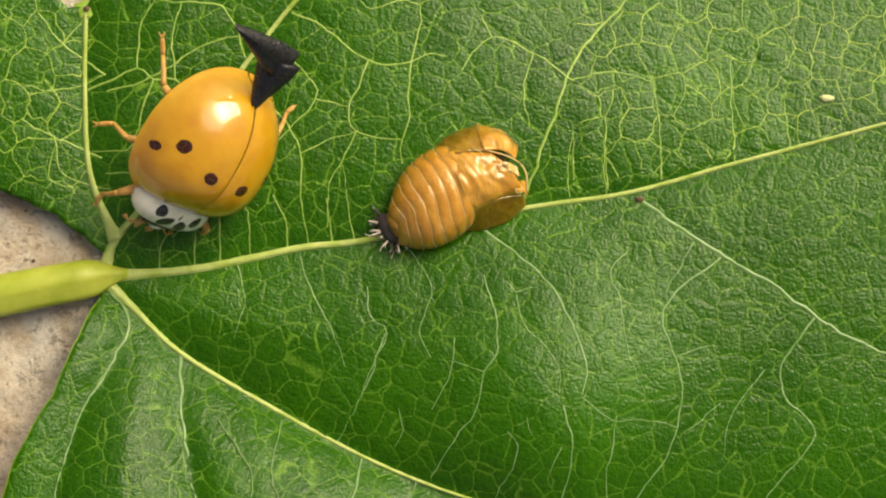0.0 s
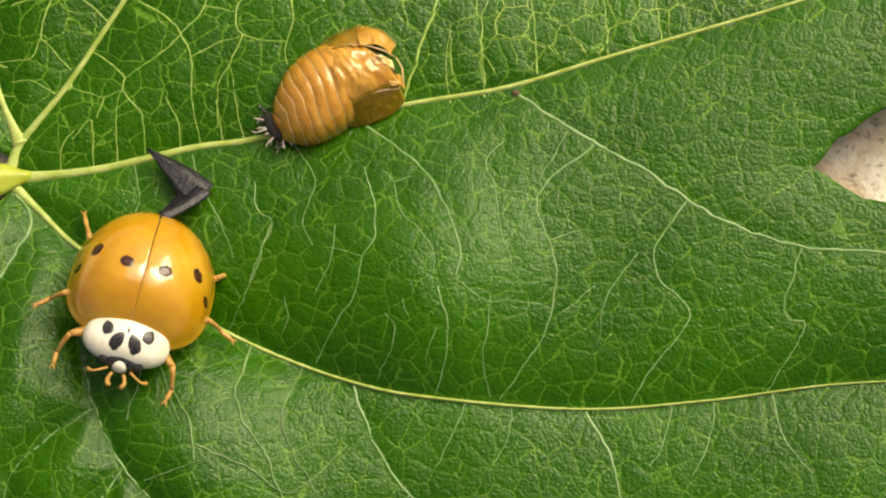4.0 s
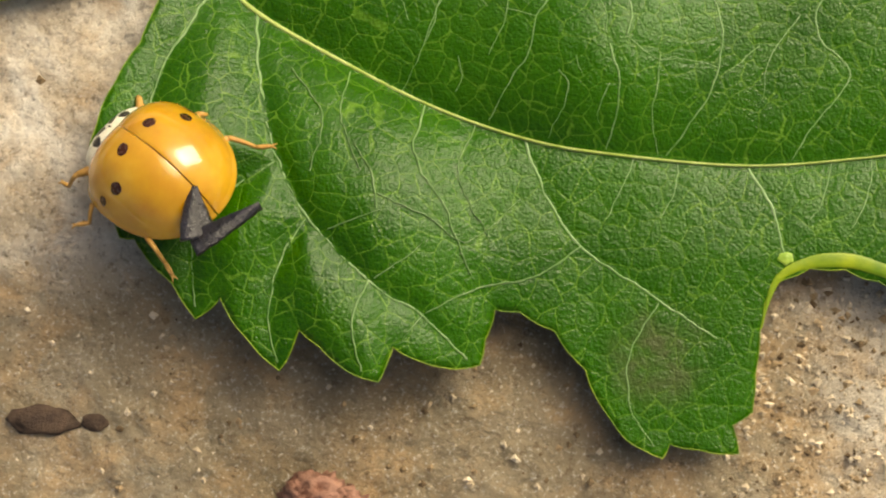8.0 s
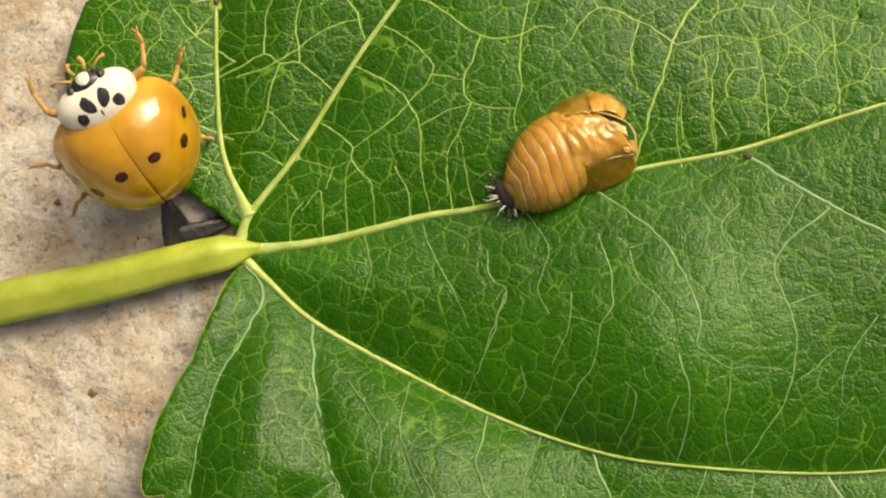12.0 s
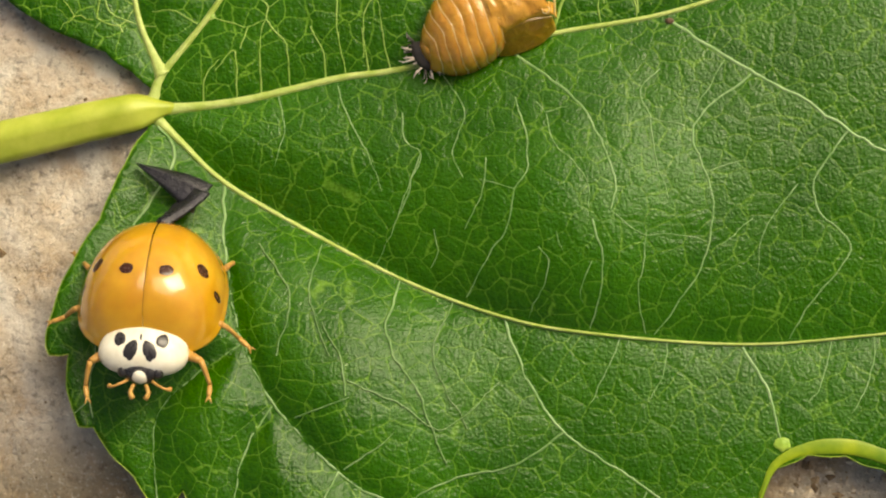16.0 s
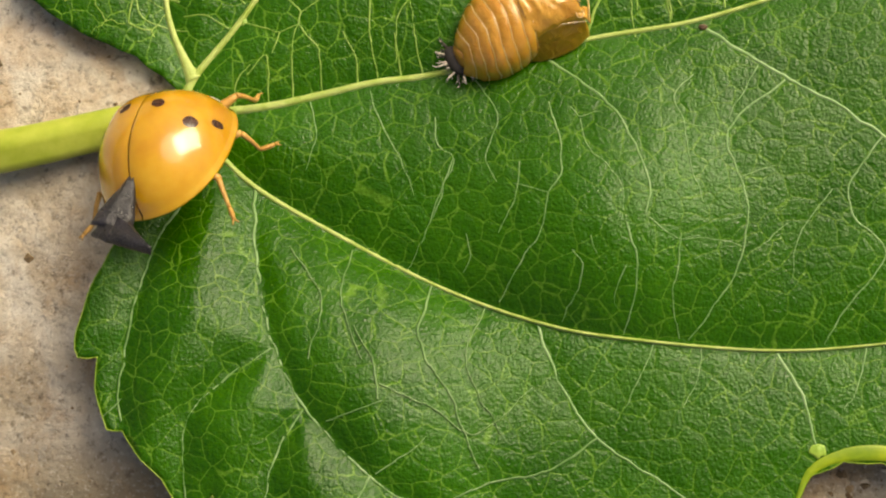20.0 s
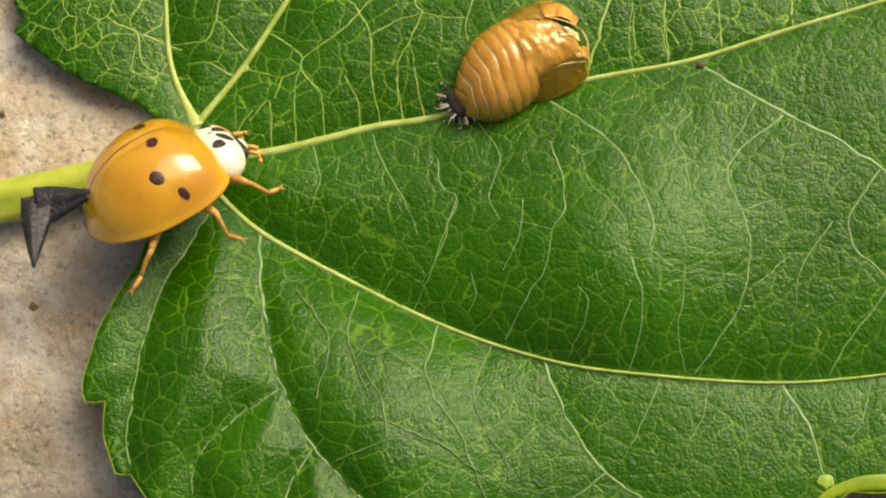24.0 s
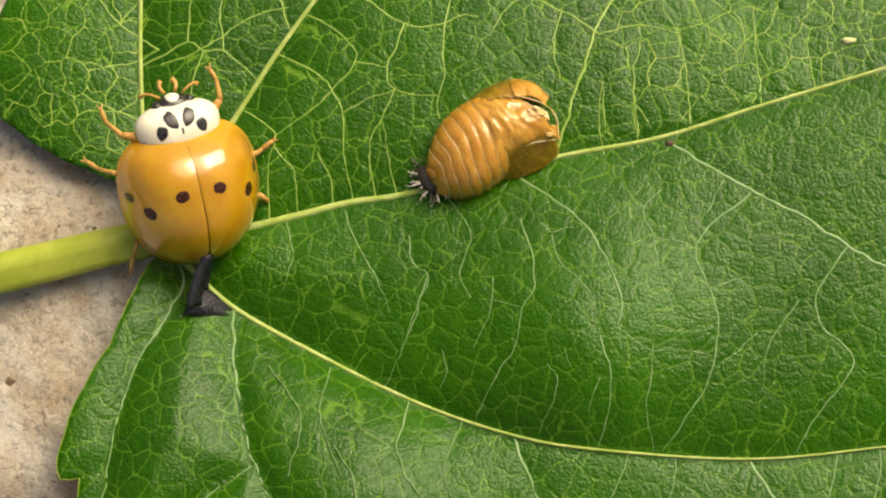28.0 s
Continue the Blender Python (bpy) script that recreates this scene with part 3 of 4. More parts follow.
# ---- the stalk ----
def stalk(parent):
    bm = bmesh.new()
    axis = [(-60, -9.0, -1.6, 1.15), (-40, -4.6, -1.1, 1.1), (-27, -1.5, -0.5, 1.05), (-21.7, -0.25, -0.25, 1.0), (-17.8, 0.5, -0.1, 0.95),
            (-13.9, 1.42, -0.05, 0.88), (-12.2, 1.80, -0.12, 0.86), (-11.6, 1.94, -0.20, 0.78), (-11.1, 2.04, -0.32, 0.56), (-10.7, 2.10, -0.44, 0.36), (-10.2, 2.17, -0.55, 0.20)]
    line = curve(axis, 0.6)
    rings, n = [], 18
    for i, (x, y, z, r) in enumerate(line):
        d = line[min(i + 1, len(line) - 1)] - line[max(i - 1, 0)]
        side = Vector((-d[1], d[0], 0)).normalized()
        ring = []
        for k in range(n):
            a = 2 * math.pi * k / n
            groove = 1 - 0.20 * math.exp(-((a - 2.1) / 0.28) ** 2)
            ring.append(bm.verts.new(Vector((x, y, z)) + side * math.cos(a) * r * groove + NORMAL * math.sin(a) * r * 0.85 * groove))
        rings.append(ring)
    for a, b in zip(rings, rings[1:]):
        for k in range(n):
            bm.faces.new((a[k], a[(k + 1) % n], b[(k + 1) % n], b[k]))
    bm.faces.new(rings[0])
    bm.faces.new(rings[-1])
    return part("stalk", bm, STALK, parent, "thick yellow-green leaf stalk")


stalk(leaf)


# ---- the stone ground ----
def ground_z(x, y):
    v = Vector((x, y, 0))
    low = min(1, max(0, (-y - 8) / 9))
    z = -1.25 - 1.05 * low * low * (3 - 2 * low) + 0.3 * noise.noise(v * 0.07) + 0.32 * noise.noise(v * 0.22 + Vector((9, 0, 0)))
    z += 0.24 * noise.noise(v * 0.7) + 0.18 * noise.noise(v * 1.7)
    z -= 4.5 * min(1, max(0, (0.55 * (x - 9) + 0.8 * (y - 7) - 1.5) / 9))
    pit = noise.noise(v * 1.1 + Vector((0, 31, 0)))
    # the stone swells up to the leaf's left lobe
    swell = 1.6 * math.exp(-((x + 9) ** 2 / (160 if x > -9 else 110) + (y + 14) ** 2 / 75))
    return min(z, -1.0 + 0.1 * z) + swell - 0.6 * max(0, pit - 0.36)


def ground():
    xs = [-2e5, -2000, -200, -80] + list(np.arange(-45, 46, 0.28)) + [80, 200, 2000, 2e5]
    ys = [-2e5, -2000, -200, -70] + list(np.arange(-36, 28, 0.28)) + [70, 200, 2000, 2e5]
    verts = [(x, y, ground_z(x, y) if abs(x) < 50 and abs(y) < 40 else -3.0) for y in ys for x in xs]
    w = len(xs)
    faces = [(j * w + i, j * w + i + 1, (j + 1) * w + i + 1, (j + 1) * w + i) for j in range(len(ys) - 1) for i in range(w - 1)]
    return tagged(sheet("ground", verts, faces, STONE), "rough beige stone ground with pits and pale patches", "ground", kind="structure")


ground()


# ---- the empty pupa skin on the midrib ----
def husk_material(name, dark, light, rough):
    k = Mat(name, rough=rough, spec=0.5, Coat_Weight=0.7, Coat_Roughness=0.15)
    k.plug("Base Color", k.ramp(k.noise(1.1, 4), (0.3, dark), (0.7, light)))
    k.bump(k.noise(1.6, 4, 0.6, 1.2), 0.4, 0.2)
    k.bump(k.noise(6, 3), 0.35, 0.05)
    k.set(Subsurface_Weight=0.3, Subsurface_Radius=(0.0009, 0.0005, 0.0002), Subsurface_Scale=0.7)
    if rough > 0.4:
        k.set(Coat_Weight=0.0)
    return k.m


HUSK = husk_material("husk", (0.44, 0.185, 0.015), (0.63, 0.30, 0.042), 0.20)
HUSK_PALE = husk_material("husk_pale", (0.58, 0.31, 0.075), (0.78, 0.52, 0.22), 0.30)
HUSK_DARK = husk_material("husk_dark", (0.20, 0.095, 0.004), (0.32, 0.165, 0.010), 0.30)
# near-black brown that paints the shade inside the open end
HUSK_SHADE = husk_material("husk_shade", (0.045, 0.016, 0.004), (0.10, 0.040, 0.008), 0.4)
SPINE = simple("spine", (0.02, 0.016, 0.014), (0.06, 0.05, 0.045), 0.6, 2)
SPINE_PALE = simple("spine_pale", (0.42, 0.36, 0.30), (0.62, 0.56, 0.5), 0.6, 2)


AXIS_Y = -0.35


def husk_arch(s0, s1, w0, w1, h0, h1, bulge, rows=6, n=24):
    """An arched, slanting band of skin from s0 to s1 along the axis, with a thickness of 0.08 mm."""
    bm = bmesh.new()
    outer, inner = [], []
    for i in range(rows + 1):
        t = i / rows
        s, w, h = s0 + (s1 - s0) * t, w0 + (w1 - w0) * t, h0 + (h1 - h0) * t
        w, h = w + bulge * math.sin(math.pi * t), h + bulge * math.sin(math.pi * t)
        ring = []
        for j in range(n + 1):
            a = math.pi * (j / n - 0.5)
            y, z = w * math.sin(a), h * max(0.0, math.cos(a)) ** 0.75
            wave = noise.noise(Vector((s * 0.9, y * 1.4, z * 1.4))) * 0.13
            ring.append(Vector((s + 0.20 * y + 0.22 * (1 - abs(math.sin(a))) + wave, y + AXIS_Y, z + wave * 0.6)))
        outer.append([bm.verts.new(p) for p in ring])
        inner.append([bm.verts.new((p.x, AXIS_Y + (p.y - AXIS_Y) * 0.95, max(-0.2, p.z - 0.09))) for p in ring])
    for a, b, c, d in zip(outer, outer[1:], inner, inner[1:]):
        for j in range(n):
            bm.faces.new((a[j], b[j], b[j + 1], a[j + 1]))
            bm.faces.new((c[j], c[j + 1], d[j + 1], d[j]))
    for o, i2 in ((outer[0], inner[0]), (outer[-1], inner[-1])):
        for j in range(n):
            bm.faces.new((o[j], o[j + 1], i2[j + 1], i2[j]))
    return bm


def skin(lines, crease=0.10, thick=0.06, across=14, seed=0):
    """A stiff, creased skin stretched over a few guide lines, with a thickness."""
    along = 26
    guides = []
    for line in lines:
        c = curve(line, 0.05)
        guides.append(c[np.linspace(0, len(c) - 1, along).astype(int)])
    guides = np.array(guides)
    top, low = [], []
    bm = bmesh.new()
    for i in range(along):
        c = curve(guides[:, i], 0.05)
        row = [Vector(p) for p in c[np.linspace(0, len(c) - 1, across).astype(int)]]
        for j, p in enumerate(row):
            q = p * 1.5 + Vector((seed * 3.7, 0, 0))
            fold = 0.5 - 2.2 * abs(noise.noise(q)) + 0.35 - 1.2 * abs(noise.noise(q * 2.3))
            row[j] = p + Vector((0.15, 0.15, 1)) * fold * crease
        top.append([bm.verts.new(p) for p in row])
        low.append([bm.verts.new(p - NORMAL * thick) for p in row])
    for i in range(along - 1):
        for j in range(across - 1):
            bm.faces.new((top[i][j], top[i + 1][j], top[i + 1][j + 1], top[i][j + 1]))
            bm.faces.new((low[i][j], low[i][j + 1], low[i + 1][j + 1], low[i + 1][j]))
    m, n = along - 1, across - 1
    loop = [(i, 0) for i in range(m)] + [(m, j) for j in range(n)] + [(i, n) for i in range(m, 0, -1)] + [(0, j) for j in range(n, 0, -1)]
    for (i, j), (k, l) in zip(loop, loop[1:] + loop[:1]):
        bm.faces.new((top[i][j], low[i][j], low[k][l], top[k][l]))
    return bm


def strand(points, radii, n=6):
    bm = bmesh.new()
    line = [Vector(p) for p in curve(points, 0.2)]
    rad = np.interp(np.linspace(0, 1, len(line)), np.linspace(0, 1, len(radii)), radii)
    rings = []
    for i, (c, r) in enumerate(zip(line, rad)):
        d = (line[min(i + 1, len(line) - 1)] - line[max(i - 1, 0)]).normalized()
        a = d.cross(Vector((0.13, 0.21, 0.97))).normalized()
        b = d.cross(a)
        rings.append([bm.verts.new(c + (a * math.cos(2 * math.pi * k / n) + b * math.sin(2 * math.pi * k / n)) * float(r)) for k in range(n)])
    for a, b in zip(rings, rings[1:]):
        for k in range(n):
            bm.faces.new((a[k], a[(k + 1) % n], b[(k + 1) % n], b[k]))
    bm.faces.new(rings[0][::-1])
    bm.faces.new(rings[-1])
    return bm


def pupa_skin():
    root = tagged(new("pupa_skin"), "empty amber pupa skin, ringed and split open, glued to the midrib", "pupa skin")
    edges = [0.0, 0.42, 0.88, 1.36, 1.86, 2.38, 2.92, 3.42]
    wide = [0.70, 1.12, 1.48, 1.72, 1.84, 1.88, 1.84, 1.72]
    high = [0.95, 1.35, 1.66, 1.86, 1.98, 2.04, 2.04, 2.00]
    for i in range(7):
        part("ring", husk_arch(edges[i], edges[i + 1], wide[i], wide[i + 1], high[i], high[i + 1], 0.05), HUSK, root)
        w, h = wide[i + 1] + 0.015, high[i + 1] + 0.015
        # raised ridges; their pale colour mostly paints the highlight along each ring edge
        part("ridge", husk_arch(edges[i + 1] - 0.022, edges[i + 1] + 0.028, w, w, h, h, 0.015, rows=2), HUSK_PALE, root, "raised ridge, its highlight painted pale")
    part("end_cap", ball_cap((0.16, AXIS_Y, 0.0), (0.30, 0.66, 0.90)), HUSK, root)
    part("thorax", skin([[(3.30, 1.10, 1.50), (4.2, 0.72, 1.72), (5.05, 0.15, 1.55)],
                         [(3.35, -0.1, 2.08), (4.3, -0.35, 2.05), (5.35, -0.75, 1.70)],
                         [(3.15, -1.0, 1.95), (4.2, -1.15, 1.95), (5.45, -1.45, 1.55)],
                         [(2.95, -1.65, 1.35), (4.0, -1.75, 1.45), (5.40, -2.1, 1.10)],
                         [(2.90, -1.85, 0.4), (4.0, -1.95, 0.3), (5.25, -2.3, 0.3)]], 0.13, 0.06, 22, 1), HUSK, root, "crinkled amber thorax")
    part("wing_sheath", skin([[(2.80, 1.45, 0.15), (4.20, 1.62, 0.10), (5.50, 1.30, 0.10)],
                              [(2.95, 1.32, 0.80), (4.20, 1.25, 0.95), (5.30, 0.90, 1.00)],
                              [(3.15, 0.95, 1.58), (4.15, 0.60, 1.80), (5.05, 0.05, 1.66)]], 0.07, 0.05, 14, 2), HUSK_DARK, root, "dark amber wing sheath")
    part("wing_sheath", skin([[(2.30, -2.10, 0.0), (3.20, -2.60, -0.05), (4.25, -2.85, 0.0), (5.20, -2.75, 0.05)],
                              [(2.60, -1.95, 0.60), (3.40, -2.20, 0.60), (4.35, -2.45, 0.55), (5.28, -2.60, 0.45)],
                              [(2.95, -1.65, 1.25), (3.80, -1.72, 1.40), (4.60, -1.92, 1.25), (5.35, -2.30, 0.95)]], 0.05, 0.05, 14, 3), HUSK_DARK, root, "dark amber wing sheath")
    part("shard", skin([[(5.30, 1.30, 0.15), (5.80, 1.00, 0.15), (6.25, 0.30, 0.20), (6.35, -0.45, 0.30)],
                        [(5.15, 0.85, 1.10), (5.65, 0.65, 1.10), (6.10, 0.10, 0.95), (6.20, -0.60, 0.80)],
                        [(4.95, 0.15, 1.74), (5.35, -0.05, 1.72), (5.70, -0.40, 1.50), (5.85, -0.85, 1.25)]], 0.09, 0.05, 14, 4), HUSK, root, "torn amber shard")
    part("shard", skin([[(5.10, -0.55, 1.85), (5.45, -0.75, 1.80), (5.75, -1.15, 1.55)],
                        [(5.00, -0.95, 1.88), (5.40, -1.20, 1.85), (5.60, -1.55, 1.60)]], 0.14, 0.05, 10, 5), HUSK_PALE, root, "torn pale shard")
    part("shard", skin([[(5.20, -1.55, 1.50), (5.60, -1.75, 1.30), (5.75, -1.95, 0.95)],
                        [(5.10, -2.00, 1.30), (5.40, -2.25, 1.05), (5.50, -2.45, 0.60)]], 0.14, 0.05, 10, 6), HUSK, root, "torn amber shard")
    # a solid dark lump, coloured as the shade within the open end
    part("torn_end_shade", crinkled((5.05, -1.05, 0.75), (0.60, 0.90, 0.45), 0.10, 4), HUSK_SHADE, root, "dark lump painted as the shade inside the torn end")
    for line, thick in (([(5.05, 0.10, 1.75), (5.45, -0.35, 1.75), (5.75, -0.75, 1.60), (5.95, -1.15, 1.35)], 0.035), ([(5.95, -1.15, 1.35), (5.90, -1.65, 1.20), (5.65, -2.05, 1.05), (5.40, -2.40, 0.80)], 0.045),
                        ([(5.20, -0.35, 1.90), (5.30, -0.75, 1.92), (5.55, -0.95, 1.80)], 0.030), ([(5.15, -1.85, 1.60), (5.10, -2.05, 1.50), (5.25, -2.15, 1.50), (5.40, -2.05, 1.55), (5.38, -1.90, 1.60)], 0.028),
                        ([(4.55, 0.60, 1.80), (4.75, 0.25, 1.95), (4.80, -0.10, 2.02)], 0.028)):
        part("lip", strand(line, [thick * 0.6, thick, thick, thick * 0.5]), HUSK_PALE, root, "pale torn edge")
    part("larva_skin", ball_cap((-0.15, AXIS_Y, 0.05), (0.42, 0.80, 0.38)), SPINE, root, "shrivelled black larva skin")
    rng = random.Random(4)
    for i in range(15):
        a = -1.9 + 3.5 * i / 14 + rng.uniform(-0.12, 0.12)
        d = Vector((-math.cos(a), math.sin(a), 0))
        base = Vector((-0.15 - 0.40 * math.cos(a), AXIS_Y + 0.75 * math.sin(a), rng.uniform(0.05, 0.3)))
        end = base + d * rng.uniform(0.25, 0.60) + Vector((rng.uniform(-0.1, 0.1), rng.uniform(-0.15, 0.15), rng.uniform(-0.1, 0.25)))
        bristle = part("bristle", strand([tuple(base), tuple((base + end) / 2 + NORMAL * 0.06), tuple(end)], [0.05, 0.04, 0.015]), SPINE_PALE if rng.random() < 0.45 else SPINE, root)
        for q in (0.35, 0.6, 0.85):
            m = base.lerp(end, q)
            o = m + Vector((rng.uniform(-0.2, 0.08), rng.uniform(-0.2, 0.2), rng.uniform(0.0, 0.1)))
            part("barb", strand([tuple(m), tuple((m + o) / 2), tuple(o)], [0.022, 0.016, 0.008], 5), SPINE_PALE if rng.random() < 0.6 else SPINE, bristle)
    root.matrix_basis = P(0.80, 4.80, -0.1, 0, 0, 36)
    return root


def ball_cap(center, radii):
    bm = bmesh.new()
    bmesh.ops.create_uvsphere(bm, u_segments=22, v_segments=14, radius=1, matrix=Matrix.Translation(center) @ Matrix.Diagonal((*radii, 1)))
    for v in bm.verts:
        v.co += Vector((1, 1, 1)) * noise.noise(v.co * 1.6) * 0.06
    return bm



def crinkled(center, radii, amount, seed):
    """A rounded piece of skin with sharp creases."""
    bm = bmesh.new()
    bmesh.ops.create_icosphere(bm, subdivisions=4, radius=1)
    for v in bm.verts:
        n = v.co.normalized()
        crease = abs(noise.noise(n * 2.1 + Vector((seed, 0, 0)))) + 0.5 * abs(noise.noise(n * 4.7 + Vector((0, seed, 0))))
        k = 1 + amount * (0.35 - crease) * 1.4
        v.co = Vector(center) + Vector((n.x * radii[0], n.y * radii[1], n.z * radii[2])) * k
    return bm


pupa_skin()


# ---- small things on the leaf ----
PALE = simple("pale_tissue", (0.42, 0.44, 0.16), (0.66, 0.64, 0.40), 0.5, 2.5)
BROWN = simple("brown_tissue", (0.06, 0.035, 0.02), (0.16, 0.09, 0.05), 0.6, 3)


def lump(name, x, y, z, radii, material, label, category, seed=0):
    bm = bmesh.new()
    bmesh.ops.create_icosphere(bm, subdivisions=3, radius=1)
    for v in bm.verts:
        n = v.co.normalized()
        v.co = Vector((n.x * radii[0], n.y * radii[1], n.z * radii[2])) * (1 + 0.28 * noise.noise(n * 1.7 + Vector((seed, 0, 0))) + 0.12 * noise.noise(n * 5 + Vector((0, seed, 0))))
    ob = part(name, bm, material)
    ob.matrix_basis = P(x, y, z)
    return tagged(ob, label, category)


def leaf_lump(name, x, y, lift, radii, material, label, seed):
    ob = lump(name, x, y, one_z(x, y) + lift, radii, material, label, "", seed)
    ob.parent = leaf


leaf_lump("vein_knob", 16.5, -12.0, -0.02, (0.40, 0.30, 0.09), NET_VEIN, "pale yellow knob", 1)
leaf_lump("vein_knob", -12.45, 13.35, -0.02, (0.50, 0.40, 0.10), NET_VEIN, "pale yellow knob", 2)
leaf_lump("scar", 11.5, 6.12, 0.05, (0.20, 0.13, 0.12), BROWN, "tiny brown scar", 3)
leaf_lump("scar", -12.4, 13.4, 0.12, (0.12, 0.12, 0.08), BROWN, "tiny brown scar", 7)
leaf_lump("fleck", -8.6, 6.2, 0.0, (0.16, 0.18, 0.06), SIDE_VEIN, "tiny yellow fleck", 5)
leaf_lump("scar", 16.9, 12.5, 0.0, (0.45, 0.30, 0.05), LEAF, "small dark bruise", 8)
lump("white_fleck", 19.5, 10.8, one_z(19.5, 10.8) + 0.06, (0.34, 0.14, 0.10), PALE, "small pale fleck lying on the leaf", "fleck", 9)


# ---- on the stone ----
BUD = simple("dry_bud", (0.15, 0.060, 0.038), (0.40, 0.22, 0.16), 0.55, 0.9, 0.35, 1.0, 0.20)
BARK = simple("twig_bark", (0.035, 0.022, 0.016), (0.10, 0.065, 0.045), 0.75, 1.5, 0.3, 0.8, 0.12)
bud = tagged(new("dried_bud"), "dried red-brown bud scales on a thin dark twig", "bud")
scales = ((-6.0, -24.9, 1.7, 1.1, 15, 0.7), (-4.6, -23.3, 1.5, 1.0, 8, 1.0), (-3.2, -24.2, 1.2, 1.2, 40, 0.8), (-4.5, -25.2, 1.9, 1.4, 5, 1.2), (-8.3, -25.6, 1.9, 0.5, 22, 0.4))
for i, (x, y, a, b, turn, high) in enumerate(scales):
    bm = crinkled((0, 0, 0), (a, b, high), 0.75, i + 3)
    for v in bm.verts:
        v.co.z += 0.16 * noise.noise(Vector((v.co.x * 0.5, v.co.y * 4.0, i))) + 0.10 * noise.noise(v.co * 3.1)
    bmesh.ops.rotate(bm, verts=bm.verts, matrix=Matrix.Rotation(radians(turn), 3, "Z"))
    bmesh.ops.translate(bm, verts=bm.verts, vec=(x, y, ground_z(x, y) + 0.45))
    part("scale", bm, BUD, bud)
gz = ground_z(0, -24.8)
part("twig", strand([(-2.6, -24.4, gz + 0.5), (-0.9, -24.5, gz + 0.45), (1.2, -25.0, gz + 0.4), (3.6, -26.0, gz + 0.4), (7, -28, gz + 0.3)], [0.25, 0.34, 0.26, 0.22, 0.18], 8), BARK, bud, "thin dark twig")
part("stub", strand([(0.9, -24.9, gz + 0.45), (1.25, -24.45, gz + 0.6), (1.3, -24.2, gz + 0.65)], [0.2, 0.22, 0.2], 8), BARK, bud)
part("husk", strand([(-2.8, -24.1, gz + 0.6), (-2.2, -24.2, gz + 0.75), (-1.5, -24.6, gz + 0.6)], [0.12, 0.16, 0.06], 6), HUSK_PALE, bud, "pale torn husk")
lump("bark_crumb", -17.4, -20.2, ground_z(-17.4, -20.2) + 0.1, (1.6, 0.7, 0.22), BARK, "dark crumb of bark on the stone", "bark", 2)
lump("bark_crumb", -14.9, -20.2, ground_z(-14.9, -20.2) + 0.05, (0.7, 0.45, 0.25), BARK, "dark crumb of bark on the stone", "bark", 6)


def grit():
    """Loose sand grains and chips on the stone."""
    rng = random.Random(12)
    verts, faces = [], []
    spots = [(rng.uniform(15, 29), rng.uniform(-26, -12.5)) for _ in range(1500)] + [(rng.uniform(-22, 24), rng.uniform(-28, -14)) for _ in range(800)]
    spots += [(rng.uniform(-26, -11), rng.uniform(-18, 12)) for _ in range(120)]
    covered = inside(EDGE, np.array(spots))
    for (x, y), hidden in zip(spots, covered):
        if hidden:
            continue
        r = 0.05 + 0.17 * rng.random() ** 3
        z = ground_z(x, y) + r * 0.25
        base = len(verts)
        for dx, dy, dz in ((1, 0, 0), (0, 1, 0), (-1, 0, 0), (0, -1, 0), (0.2, 0.1, 0.8), (0, 0, -0.7)):
            verts.append((x + r * (dx + rng.uniform(-0.4, 0.4)), y + r * (dy + rng.uniform(-0.4, 0.4)), z + r * dz))
        for i in range(4):
            faces += [(base + i, base + (i + 1) % 4, base + 4), (base + (i + 1) % 4, base + i, base + 5)]
    ob = sheet("grit", verts, faces, GRIT)
    ob.data.polygons.foreach_set("use_smooth", [False] * len(ob.data.polygons))
    return tagged(ob, "loose sand grains and chips scattered on the stone", "grit", kind="stuff")


def grit_material():
    k = Mat("grit", rough=0.9, spec=0.2)
    geo = k.n.new("ShaderNodeNewGeometry")
    k.plug("Base Color", k.ramp(geo.outputs["Random Per Island"], (0.0, (0.12, 0.080, 0.045)), (0.35, (0.36, 0.26, 0.15)), (0.7, (0.62, 0.52, 0.38)), (1.0, (0.70, 0.60, 0.45))))
    return k.m


GRIT = grit_material()
grit()


# ---- the ladybird (its own space: y ahead, z up, millimetres) ----
def shell_material():
    k = Mat("beetle_shell", rough=0.17, spec=0.55, Coat_Weight=0.7, Coat_Roughness=0.06)
    k.plug("Base Color", k.ramp(k.noise(0.45, 4), (0.3, (0.42, 0.185, 0.006)), (0.55, (0.54, 0.285, 0.013)), (0.75, (0.62, 0.37, 0.035))))
    k.bump(k.noise(9, 2), 0.06, 0.01)
    k.set(Subsurface_Weight=0.25, Subsurface_Radius=(0.0012, 0.0006, 0.0002), Subsurface_Scale=0.6)
    return k.m


SHELL = shell_material()
SPOT = simple("beetle_spot", (0.030, 0.008, 0.003), (0.055, 0.016, 0.006), 0.25, 3, 0.5, 0.1, 0.01)
COLLAR = simple("beetle_collar", (0.70, 0.65, 0.50), (0.82, 0.79, 0.68), 0.3, 1.5, 0.5, 0.1, 0.02)
BLACK = simple("beetle_black", (0.012, 0.011, 0.012), (0.03, 0.028, 0.03), 0.3, 2, 0.5, 0.2, 0.03)
LIMB = simple("beetle_leg", (0.36, 0.18, 0.035), (0.56, 0.32, 0.09), 0.42, 2, 0.4, 0.2, 0.02)
BELLY = simple("beetle_belly", (0.34, 0.15, 0.03), (0.48, 0.24, 0.06), 0.5, 1.5)
